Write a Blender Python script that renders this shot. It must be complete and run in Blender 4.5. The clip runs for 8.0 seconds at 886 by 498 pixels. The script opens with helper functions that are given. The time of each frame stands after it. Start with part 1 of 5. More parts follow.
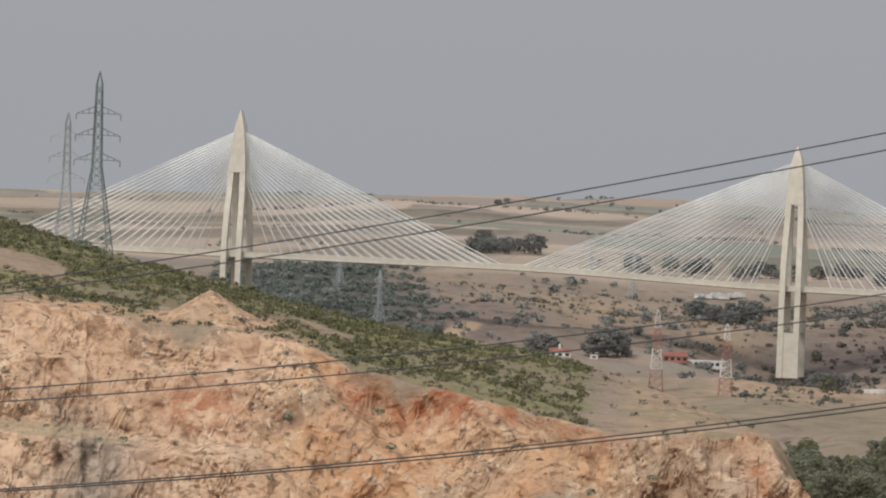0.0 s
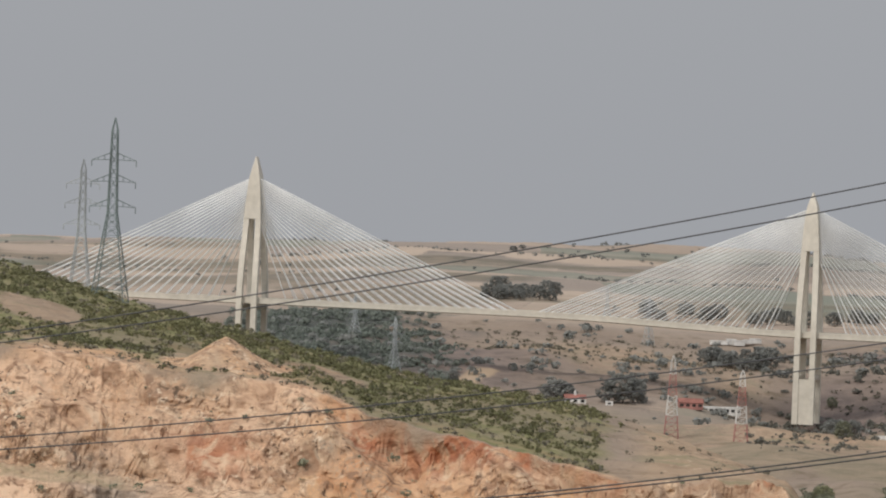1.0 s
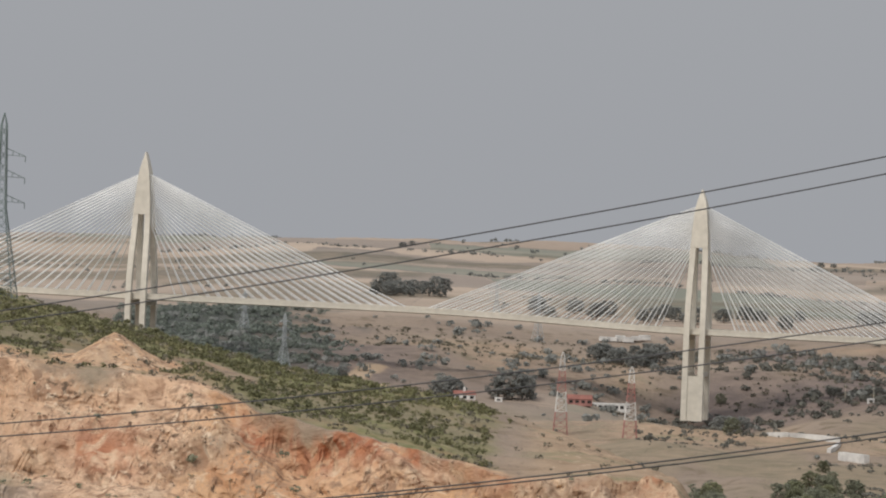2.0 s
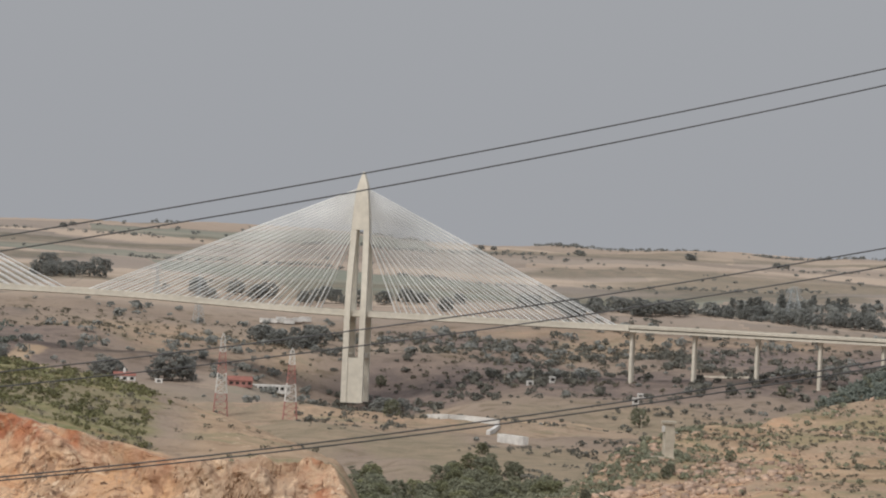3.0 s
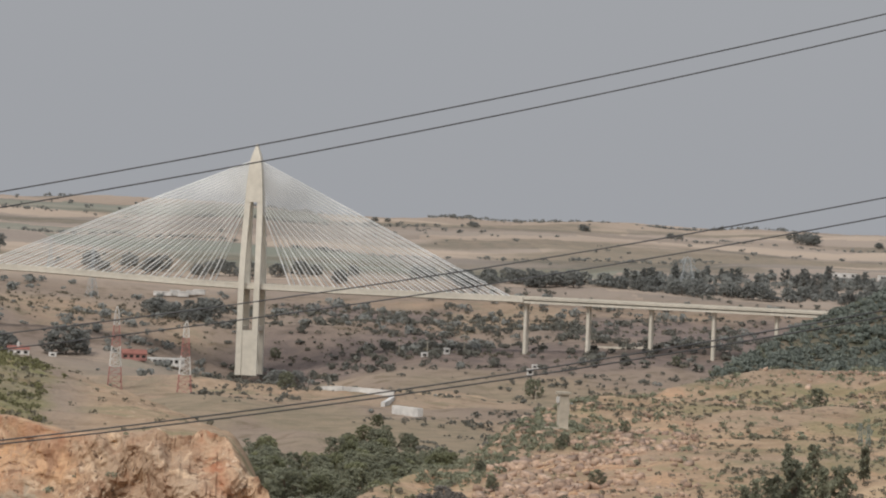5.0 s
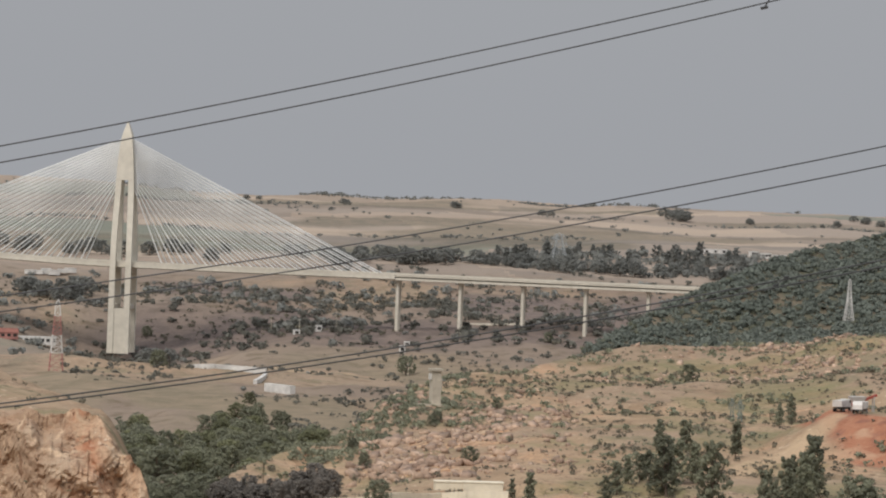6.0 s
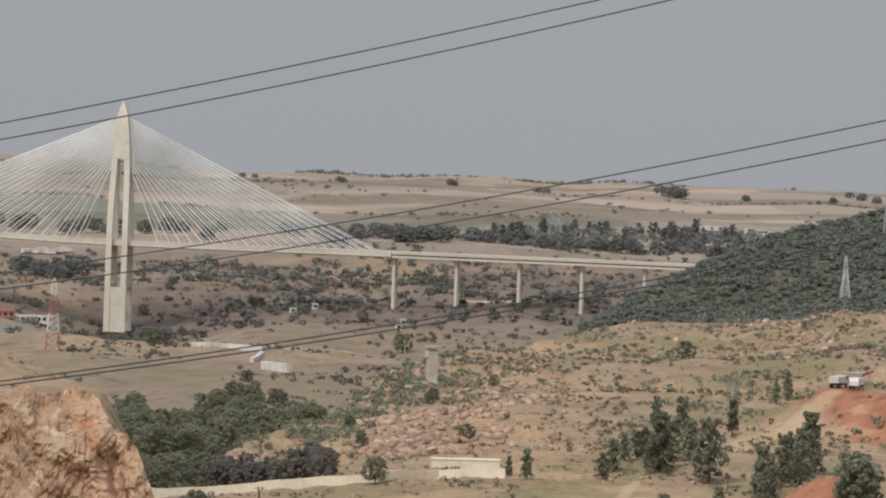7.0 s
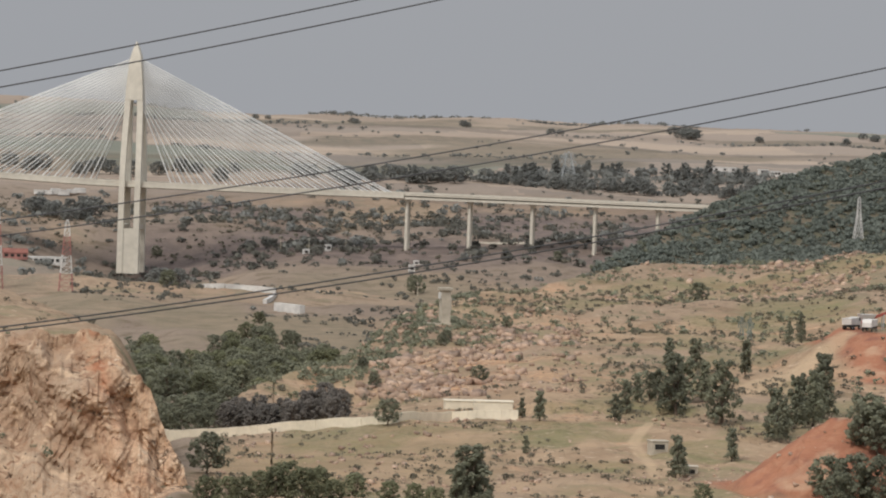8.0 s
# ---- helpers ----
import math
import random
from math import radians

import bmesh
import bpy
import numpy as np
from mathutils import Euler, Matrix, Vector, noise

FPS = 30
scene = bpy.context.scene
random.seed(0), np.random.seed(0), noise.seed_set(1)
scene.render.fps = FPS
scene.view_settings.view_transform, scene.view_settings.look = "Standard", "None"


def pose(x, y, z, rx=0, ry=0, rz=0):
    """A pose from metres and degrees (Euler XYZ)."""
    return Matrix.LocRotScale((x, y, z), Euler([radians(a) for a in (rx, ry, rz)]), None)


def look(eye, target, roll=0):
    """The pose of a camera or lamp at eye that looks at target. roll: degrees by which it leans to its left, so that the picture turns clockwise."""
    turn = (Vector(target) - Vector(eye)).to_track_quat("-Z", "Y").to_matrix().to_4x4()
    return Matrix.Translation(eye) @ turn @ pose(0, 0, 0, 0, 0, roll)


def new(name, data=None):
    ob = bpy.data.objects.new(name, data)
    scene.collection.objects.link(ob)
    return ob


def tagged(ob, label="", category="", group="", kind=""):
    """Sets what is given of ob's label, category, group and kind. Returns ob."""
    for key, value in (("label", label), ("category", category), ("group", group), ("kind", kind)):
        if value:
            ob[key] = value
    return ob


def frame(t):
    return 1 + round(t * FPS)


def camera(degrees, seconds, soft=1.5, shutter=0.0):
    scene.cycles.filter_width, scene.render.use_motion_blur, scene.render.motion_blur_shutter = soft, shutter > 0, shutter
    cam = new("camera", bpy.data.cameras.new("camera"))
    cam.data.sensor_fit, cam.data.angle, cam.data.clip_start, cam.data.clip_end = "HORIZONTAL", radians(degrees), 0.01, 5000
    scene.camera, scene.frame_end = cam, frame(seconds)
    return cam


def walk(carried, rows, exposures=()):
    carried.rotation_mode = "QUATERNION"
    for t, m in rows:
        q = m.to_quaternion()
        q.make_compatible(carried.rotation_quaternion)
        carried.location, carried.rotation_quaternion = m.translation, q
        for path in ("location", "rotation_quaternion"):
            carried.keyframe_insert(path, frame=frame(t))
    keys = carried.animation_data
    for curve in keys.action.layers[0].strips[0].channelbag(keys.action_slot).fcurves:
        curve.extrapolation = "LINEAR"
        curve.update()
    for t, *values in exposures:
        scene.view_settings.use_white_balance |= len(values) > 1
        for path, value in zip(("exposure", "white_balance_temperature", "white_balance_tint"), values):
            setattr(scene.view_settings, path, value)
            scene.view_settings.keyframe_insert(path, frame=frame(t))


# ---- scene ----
# Camera: held by hand on a hillside, it pans over the valley. Rows: seconds, bearing, pitch, roll (degrees), sway of its height (metres).
EYE_Z = 120.0
ROWS = [
    (0.0, 0.1451, -0.7483, 2.0752, 0.054), (0.2, 0.1441, -0.4428, 2.0963, 0.056), (0.5, 0.1394, -0.2427, 2.064, 0.059),
    (0.8, 0.0712, -0.1869, 2.0888, 0.062), (1.0, -0.0702, -0.168, 2.0794, 0.064), (1.2, -0.2905, -0.1463, 2.0039, 0.058),
    (2.3, 2.406, -0.2156, 2.257, 0.026), (2.5, 3.1944, -0.2525, 2.2748, 0.02), (2.8, 4.7042, -0.1803, 2.3897, 0.012),
    (3.0, 5.6296, -0.2228, 2.4946, 0.007), (3.2, 6.3102, -0.1786, 2.5054, 0.008), (3.5, 6.5371, -0.1929, 2.5166, 0.009),
    (3.7, 6.6665, -0.2172, 2.4708, -0.011), (4.0, 6.7561, -0.2733, 2.3765, -0.04), (4.2, 6.841, -0.337, 2.3414, -0.032),
    (5.3, 7.0745, -0.5562, 2.1427, 0.01), (5.5, 7.2457, -0.5877, 2.0849, 0.018), (5.8, 8.0417, -0.7256, 2.0479, -0.013),
    (6.0, 8.623, -0.7544, 2.0237, -0.033), (6.2, 8.9998, -0.828, 1.9781, -0.035), (6.5, 9.1477, -0.8896, 1.9202, -0.039),
    (6.8, 9.0775, -1.0033, 1.867, -0.051), (7.0, 8.6808, -1.0367, 1.8516, -0.059), (7.3, 8.5301, -1.1258, 1.8551, -0.054),
    (7.5, 8.5539, -1.1852, 1.8754, -0.05), (7.7, 8.5577, -1.376, 1.8615, -0.015), (8.0, 8.5395, -1.786, 1.8425, 0.038),
]
cam = camera(2 * math.degrees(math.atan(784 / 8000)), 8.0, soft=2.05)


def aim(bearing, pitch, roll, sway):
    b, p = radians(bearing), radians(pitch)
    eye = Vector((0, 0, EYE_Z + sway))
    return look(eye, eye + 1000 * Vector((math.sin(b) * math.cos(p), math.cos(b) * math.cos(p), math.sin(p))), roll)


walk(cam, [(t, aim(b, p, r, s)) for t, b, p, r, s in ROWS])

# World: hazy, thinly overcast sky with a veiled sun behind the camera's left shoulder.
SUN_ELEV, SUN_AZ = radians(48), radians(222)
world = bpy.data.worlds.new("sky")
scene.world = world
world.use_nodes = True
wn = world.node_tree
wn.nodes.clear()
sky = wn.nodes.new("ShaderNodeTexSky")
sky.sky_type = "NISHITA"
sky.sun_disc = False
sky.sun_elevation, sky.sun_rotation = SUN_ELEV, SUN_AZ
sky.dust_density, sky.air_density = 6.0, 1.2
scale = wn.nodes.new("ShaderNodeVectorMath")
scale.operation = "SCALE"
scale.inputs["Scale"].default_value = 0.09
veil = wn.nodes.new("ShaderNodeMixRGB")
veil.inputs["Fac"].default_value = 0.86
veil.inputs["Color2"].default_value = (0.395, 0.408, 0.437, 1)
lie = wn.nodes.new("ShaderNodeTexCoord")
up = wn.nodes.new("ShaderNodeSeparateXYZ")
rise = wn.nodes.new("ShaderNodeMapRange")      # an overcast sky grows brighter towards the zenith
rise.inputs["From Min"].default_value, rise.inputs["From Max"].default_value = 0.06, 1.0
rise.inputs["To Min"].default_value, rise.inputs["To Max"].default_value = 1.0, 2.1
wn.links.new(lie.outputs["Generated"], up.inputs[0])
wn.links.new(up.outputs["Z"], rise.inputs["Value"])
bg = wn.nodes.new("ShaderNodeBackground")
wn.links.new(rise.outputs[0], bg.inputs["Strength"])
wout = wn.nodes.new("ShaderNodeOutputWorld")
wn.links.new(sky.outputs[0], scale.inputs[0])
wn.links.new(scale.outputs[0], veil.inputs["Color1"])
wn.links.new(veil.outputs[0], bg.inputs[0])
wn.links.new(bg.outputs[0], wout.inputs[0])
sun = new("sun", bpy.data.lights.new("sun", "SUN"))
sun.data.energy, sun.data.angle, sun.data.color = 1.9, radians(14), (1.0, 0.965, 0.925)
SUN_DIR = Vector((math.sin(SUN_AZ) * math.cos(SUN_ELEV), math.cos(SUN_AZ) * math.cos(SUN_ELEV), math.sin(SUN_ELEV)))
sun.matrix_world = look(SUN_DIR * 400, (0, 0, 0))


# ---- materials ----
def plain(name, color, rough=0.8, metal=0.0, vary=0.15, size=1.0, bump=0.0, island=0.0, per_object=0.0, second=None, leaf=False):
    """A surface with coarse and fine variation, at real size in metres."""
    m = bpy.data.materials.new(name)
    m.use_nodes = True
    n, l = m.node_tree.nodes, m.node_tree.links
    bsdf = n["Principled BSDF"]
    bsdf.inputs["Roughness"].default_value = rough
    bsdf.inputs["Metallic"].default_value = metal
    geo = n.new("ShaderNodeNewGeometry")
    coarse, fine = n.new("ShaderNodeTexNoise"), n.new("ShaderNodeTexNoise")
    coarse.inputs["Scale"].default_value = 0.25 / size
    fine.inputs["Scale"].default_value = 2.2 / size
    fine.inputs["Detail"].default_value = 6
    for x in (coarse, fine):
        l.new(geo.outputs["Position"], x.inputs["Vector"])
    ramp = n.new("ShaderNodeMixRGB")
    other = second or tuple(c * 0.6 for c in color)
    ramp.inputs["Color1"].default_value = (*color, 1)
    ramp.inputs["Color2"].default_value = (*other, 1)
    mix = n.new("ShaderNodeMath")
    mix.operation = "MULTIPLY_ADD"
    mix.inputs[1].default_value = 2.4
    mix.inputs[2].default_value = -0.8
    mix.use_clamp = True
    l.new(coarse.outputs["Fac"], mix.inputs[0])
    l.new(mix.outputs[0], ramp.inputs["Fac"])
    val = n.new("ShaderNodeHueSaturation")
    vm = n.new("ShaderNodeMapRange")
    vm.inputs["From Min"].default_value, vm.inputs["From Max"].default_value = 0.3, 0.7
    vm.inputs["To Min"].default_value, vm.inputs["To Max"].default_value = 1 - vary, 1 + vary
    l.new(fine.outputs["Fac"], vm.inputs["Value"])
    source = vm.outputs[0]
    for amount, pick in ((island, geo.outputs["Random Per Island"]), (per_object, None)):
        if amount:
            if pick is None:
                pick = n.new("ShaderNodeObjectInfo").outputs["Random"]
            im = n.new("ShaderNodeMapRange")
            im.inputs["To Min"].default_value, im.inputs["To Max"].default_value = 1 - amount, 1 + amount
            l.new(pick, im.inputs["Value"])
            mul = n.new("ShaderNodeMath")
            mul.operation = "MULTIPLY"
            l.new(source, mul.inputs[0])
            l.new(im.outputs[0], mul.inputs[1])
            source = mul.outputs[0]
    l.new(source, val.inputs["Value"])
    l.new(ramp.outputs[0], val.inputs["Color"])
    l.new(val.outputs[0], bsdf.inputs["Base Color"])
    if leaf:
        bsdf.inputs["Sheen Weight"].default_value = 0.08
        bsdf.inputs["Specular IOR Level"].default_value = 0.2
        thin = n.new("ShaderNodeBsdfTranslucent")
        share = n.new("ShaderNodeMixShader")
        share.inputs[0].default_value = 0.4
        l.new(val.outputs[0], thin.inputs["Color"])
        l.new(bsdf.outputs[0], share.inputs[1])
        l.new(thin.outputs[0], share.inputs[2])
        l.new(share.outputs[0], n["Material Output"].inputs["Surface"])
    if bump:
        b = n.new("ShaderNodeBump")
        b.inputs["Strength"].default_value = bump
        b.inputs["Distance"].default_value = 0.3 * size
        l.new(fine.outputs["Fac"], b.inputs["Height"])
        l.new(b.outputs[0], bsdf.inputs["Normal"])
    return m


CONCRETE = plain("cream_concrete", (0.66, 0.615, 0.52), 0.8, vary=0.08, size=8, bump=0.1, second=(0.57, 0.53, 0.445))
CONCRETE_GREY = plain("weathered_concrete", (0.56, 0.50, 0.40), 0.85, vary=0.12, size=3, bump=0.2)
STAY = plain("white_cable_sheath", (0.85, 0.855, 0.83), 0.5, vary=0.05, size=10)
ASPHALT = plain("asphalt", (0.06, 0.06, 0.06), 0.9, vary=0.1)
GALVANISED = plain("green_grey_steel", (0.21, 0.26, 0.25), 0.6, 0.1, vary=0.15, size=2)
PALE_STEEL = plain("pale_steel", (0.50, 0.53, 0.53), 0.6, 0.2, vary=0.1, size=2)
RED_PAINT = plain("faded_red_paint", (0.42, 0.10, 0.07), 0.6, vary=0.15, size=2)
WHITE_PAINT = plain("white_paint", (0.72, 0.70, 0.66), 0.6, vary=0.08, size=2)
CREAM_WALL = plain("limewashed_wall", (0.78, 0.71, 0.56), 0.9, vary=0.1, size=4, second=(0.64, 0.57, 0.44))
TILE_RED = plain("red_roof", (0.30, 0.12, 0.09), 0.8, vary=0.2, size=2)
FADED_RED = plain("sun_bleached_red_paint", (0.42, 0.20, 0.17), 0.6, vary=0.15, size=2)
DARK = plain("dark_interior", (0.03, 0.028, 0.025), 0.9)
WIRE = plain("weathered_conductor", (0.10, 0.10, 0.10), 0.5, 0.6, vary=0.1)
BARK = plain("bark", (0.16, 0.12, 0.09), 0.9, vary=0.2)
LEAF_DARK = plain("dark_foliage", (0.238, 0.244, 0.168), 0.75, vary=0.15, size=6, island=0.2, per_object=0.22, second=(0.200, 0.208, 0.148), leaf=True)
# distance haze is put into this leaf colour: paler and greyer than LEAF_DARK
LEAF_FAR = plain("haze_pale_foliage", (0.262, 0.266, 0.244), 0.8, vary=0.1, size=20, island=0.1, per_object=0.16, second=(0.226, 0.232, 0.214), leaf=True)
LEAF_GREEN = plain("green_foliage", (0.235, 0.240, 0.138), 0.75, vary=0.18, size=6, island=0.22, per_object=0.25, second=(0.195, 0.205, 0.125), leaf=True)
LEAF_GREY = plain("grey_brown_twigs", (0.240, 0.215, 0.188), 0.85, vary=0.15, size=5, island=0.2, per_object=0.2, second=(0.205, 0.190, 0.168), leaf=True)
LEAF_SLOPE = plain("grey_green_scrub", (0.182, 0.180, 0.152), 0.8, vary=0.12, size=20, island=0.15, second=(0.150, 0.146, 0.124), leaf=True)
LEAF_WOOD = plain("evergreen_foliage", (0.215, 0.236, 0.200), 0.8, vary=0.12, size=25, island=0.16, second=(0.180, 0.204, 0.172), leaf=True)
LEAF_DRY = plain("dry_scrub", (0.217, 0.194, 0.142), 0.8, vary=0.2, size=20, island=0.4, second=(0.171, 0.160, 0.123), leaf=True)
SCRUB_GREEN = plain("green_scrub", (0.196, 0.187, 0.094), 0.8, vary=0.2, size=12, island=0.45, second=(0.152, 0.154, 0.081), leaf=True)
STONE = plain("broken_stone", (0.43, 0.31, 0.225), 0.9, vary=0.2, size=2, island=0.35, second=(0.30, 0.20, 0.145))


# ---- mesh helpers ----
def part(name, bm, material, parent=None, label="", smooth=False):
    me = bpy.data.meshes.new(name)
    bm.normal_update()
    bm.to_mesh(me)
    bm.free()
    me.materials.append(material)
    if smooth:
        me.polygons.foreach_set("use_smooth", [True] * len(me.polygons))
    ob = new(name, me)
    ob.parent = parent
    if label:
        tagged(ob, label)
    return ob


def sheet(name, verts, faces, material, parent=None):
    """A mesh from numpy arrays of vertices and quads."""
    me = bpy.data.meshes.new(name)
    faces = np.asarray(faces, dtype=np.int32)
    me.vertices.add(len(verts))
    me.vertices.foreach_set("co", np.asarray(verts, dtype=np.float32).ravel())
    me.loops.add(faces.size)
    me.loops.foreach_set("vertex_index", faces.ravel())
    me.polygons.add(len(faces))
    me.polygons.foreach_set("loop_start", np.arange(0, faces.size, faces.shape[1], dtype=np.int32))
    me.update(calc_edges=True)
    me.materials.append(material)
    ob = new(name, me)
    ob.parent = parent
    return ob


def box(bm, lo, hi, m=None, bevel=0.0):
    mid = [(a + b) / 2 for a, b in zip(lo, hi)]
    size = [b - a for a, b in zip(lo, hi)]
    made = bmesh.ops.create_cube(bm, size=1, matrix=(m or Matrix()) @ Matrix.Translation(mid) @ Matrix.Diagonal((*size, 1)))
    if bevel:
        edges = list({e for v in made["verts"] for e in v.link_edges})
        bmesh.ops.bevel(bm, geom=edges, offset=bevel, segments=1, affect="EDGES")
    return bm


def beam(bm, a, b, w, sides=4, w2=None):
    """A prism of width w from a to b."""
    a, b = Vector(a), Vector(b)
    w2 = w if w2 is None else w2
    q = (b - a).to_track_quat("Z", "Y").to_matrix()
    ring = []
    for p, width in ((a, w), (b, w2)):
        ring.append([bm.verts.new(p + q @ Vector((math.cos(k) * width / 2, math.sin(k) * width / 2, 0)))
                     for k in [2 * math.pi * (i + 0.5) / sides for i in range(sides)]])
    for i in range(sides):
        j = (i + 1) % sides
        bm.faces.new((ring[0][i], ring[0][j], ring[1][j], ring[1][i]))
    bm.faces.new(ring[0][::-1])
    bm.faces.new(ring[1])
    return bm


def loft(bm, rings):
    """Skin over rings of equally many points, closed at both ends."""
    vs = [[bm.verts.new(p) for p in ring] for ring in rings]
    for a, b in zip(vs, vs[1:]):
        for i in range(len(a)):
            j = (i + 1) % len(a)
            bm.faces.new((a[i], a[j], b[j], b[i]))
    bm.faces.new(vs[0][::-1])
    bm.faces.new(vs[-1])
    return bm


def empty(name, place, rz=0.0):
    ob = new(name)
    ob.matrix_world = pose(*place, 0, 0, rz)
    return ob


# ---- the lie of the land ----
# Bearings are counted in arc units of 1/8000 radian from the first view's direction.
ARC = 8000.0


def lattice(ix, iy, seed):
    h = (ix.astype(np.int64) * 374761393 + iy.astype(np.int64) * 668265263 + seed * 974711) & 0xFFFFFFFF
    h = ((h ^ (h >> 13)) * 1274126177) & 0xFFFFFFFF
    return ((h ^ (h >> 16)) & 0xFFFF) / 65535.0


def value_noise(x, y, seed=0):
    x, y = np.asarray(x, float), np.asarray(y, float)
    ix, iy = np.floor(x), np.floor(y)
    fx, fy = x - ix, y - iy
    fx, fy = fx * fx * (3 - 2 * fx), fy * fy * (3 - 2 * fy)
    a, b = lattice(ix, iy, seed), lattice(ix + 1, iy, seed)
    c, d = lattice(ix, iy + 1, seed), lattice(ix + 1, iy + 1, seed)
    return (a + (b - a) * fx) * (1 - fy) + (c + (d - c) * fx) * fy - 0.5


def fbm(x, y, size, octaves=4, seed=0):
    total, amp = 0.0, 1.0
    for k in range(octaves):
        total = total + amp * value_noise(x / size + 17.3 * k, y / size - 9.1 * k, seed + k)
        amp, size = amp * 0.5, size / 2.03
    return total


def spline(xs, ys):
    """A smooth curve through a few knots, level beyond both ends."""
    xs, ys = np.array(xs, float), np.array(ys, float)
    d = np.diff(ys) / np.diff(xs)
    m = np.concatenate([[d[0]], np.where(d[:-1] * d[1:] > 0, 2 * d[:-1] * d[1:] / (d[:-1] + d[1:] + 1e-12), 0), [d[-1]]])

    def at(x):
        x = np.clip(x, xs[0], xs[-1])
        i = np.clip(np.searchsorted(xs, x) - 1, 0, len(xs) - 2)
        h = xs[i + 1] - xs[i]
        t = (x - xs[i]) / h
        return ((2 * t**3 - 3 * t**2 + 1) * ys[i] + (t**3 - 2 * t**2 + t) * h * m[i]
                + (3 * t**2 - 2 * t**3) * ys[i + 1] + (t**3 - t**2) * h * m[i + 1])
    return at


def step(a, b, x):
    t = np.clip((x - a) / (b - a), 0, 1)
    return t * t * (3 - 2 * t)


def blend_max(a, b, k):
    h = np.clip(0.5 + 0.5 * (a - b) / k, 0, 1)
    return b + (a - b) * h + k * h * (1 - h)


# quarry hill: the cliff's brink and the crest behind it (range and height over the bearing)
brink_range = spline([-1400, -784, -484, -131, 82, 336, 599, 680, 767, 900], [1010, 1000, 985, 960, 945, 915, 900, 893, 880, 860])
brink_height = spline([-1400, -758, -468, -258, -116, 96, 348, 560, 612, 677, 720, 767, 840], [100, 92.4, 88.5, 86.8, 81.2, 76.8, 71.8, 73.5, 72.0, 60.4, 51, 43, 18])
crest_range = spline([-1400, -783, -379, 26, 279, 412, 533, 595, 700, 850], [1300, 1260, 1200, 1160, 1120, 1080, 1020, 960, 920, 890])
crest_height = spline([-1400, -763, -532, -361, -109, 42, 294, 400, 546, 607, 700, 840], [126, 107.4, 97.3, 92.4, 85.5, 82.4, 76.3, 74.6, 70.9, 70.9, 55, 18])
# low rocky hill, and the dark wooded hill behind it
rocky_range = spline([800, 917, 1015, 1113, 1212, 1440, 1709, 1975, 2600], [1075, 1120, 1200, 1280, 1350, 1500, 1550, 1500, 1500])
rocky_height = spline([770, 805, 836, 895, 955, 985, 1053, 1113, 1191, 1271, 1440, 1609, 1808, 1975, 2600], [15, 38, 49, 52.5, 53.2, 52, 55, 57.6, 61.4, 63.8, 65.6, 68.2, 71, 77, 84])
wooded_range = spline([1300, 1440, 1636, 1793, 1968, 2600], [2000, 2000, 2100, 2150, 2200, 2250])
wooded_height = spline([1200, 1300, 1440, 1636, 1793, 1968, 2600], [0, 27, 47.5, 73, 90.7, 104, 125])
valley = spline([0, 12, 60, 380, 620, 850, 1060, 1300, 1600, 2000, 2500, 2850, 3100, 3500, 3900, 4300, 4800, 4950, 5200],
                [118.3, 116.8, 104, 52, 46, 45, 44, 34, 24, 16, 15, 30, 42, 62, 82, 95, 109, 107, 90])


def brink_line(u):
    return brink_range(u) + 3 * fbm(u / 8.0, u * 0, 11.0, 3, 40)


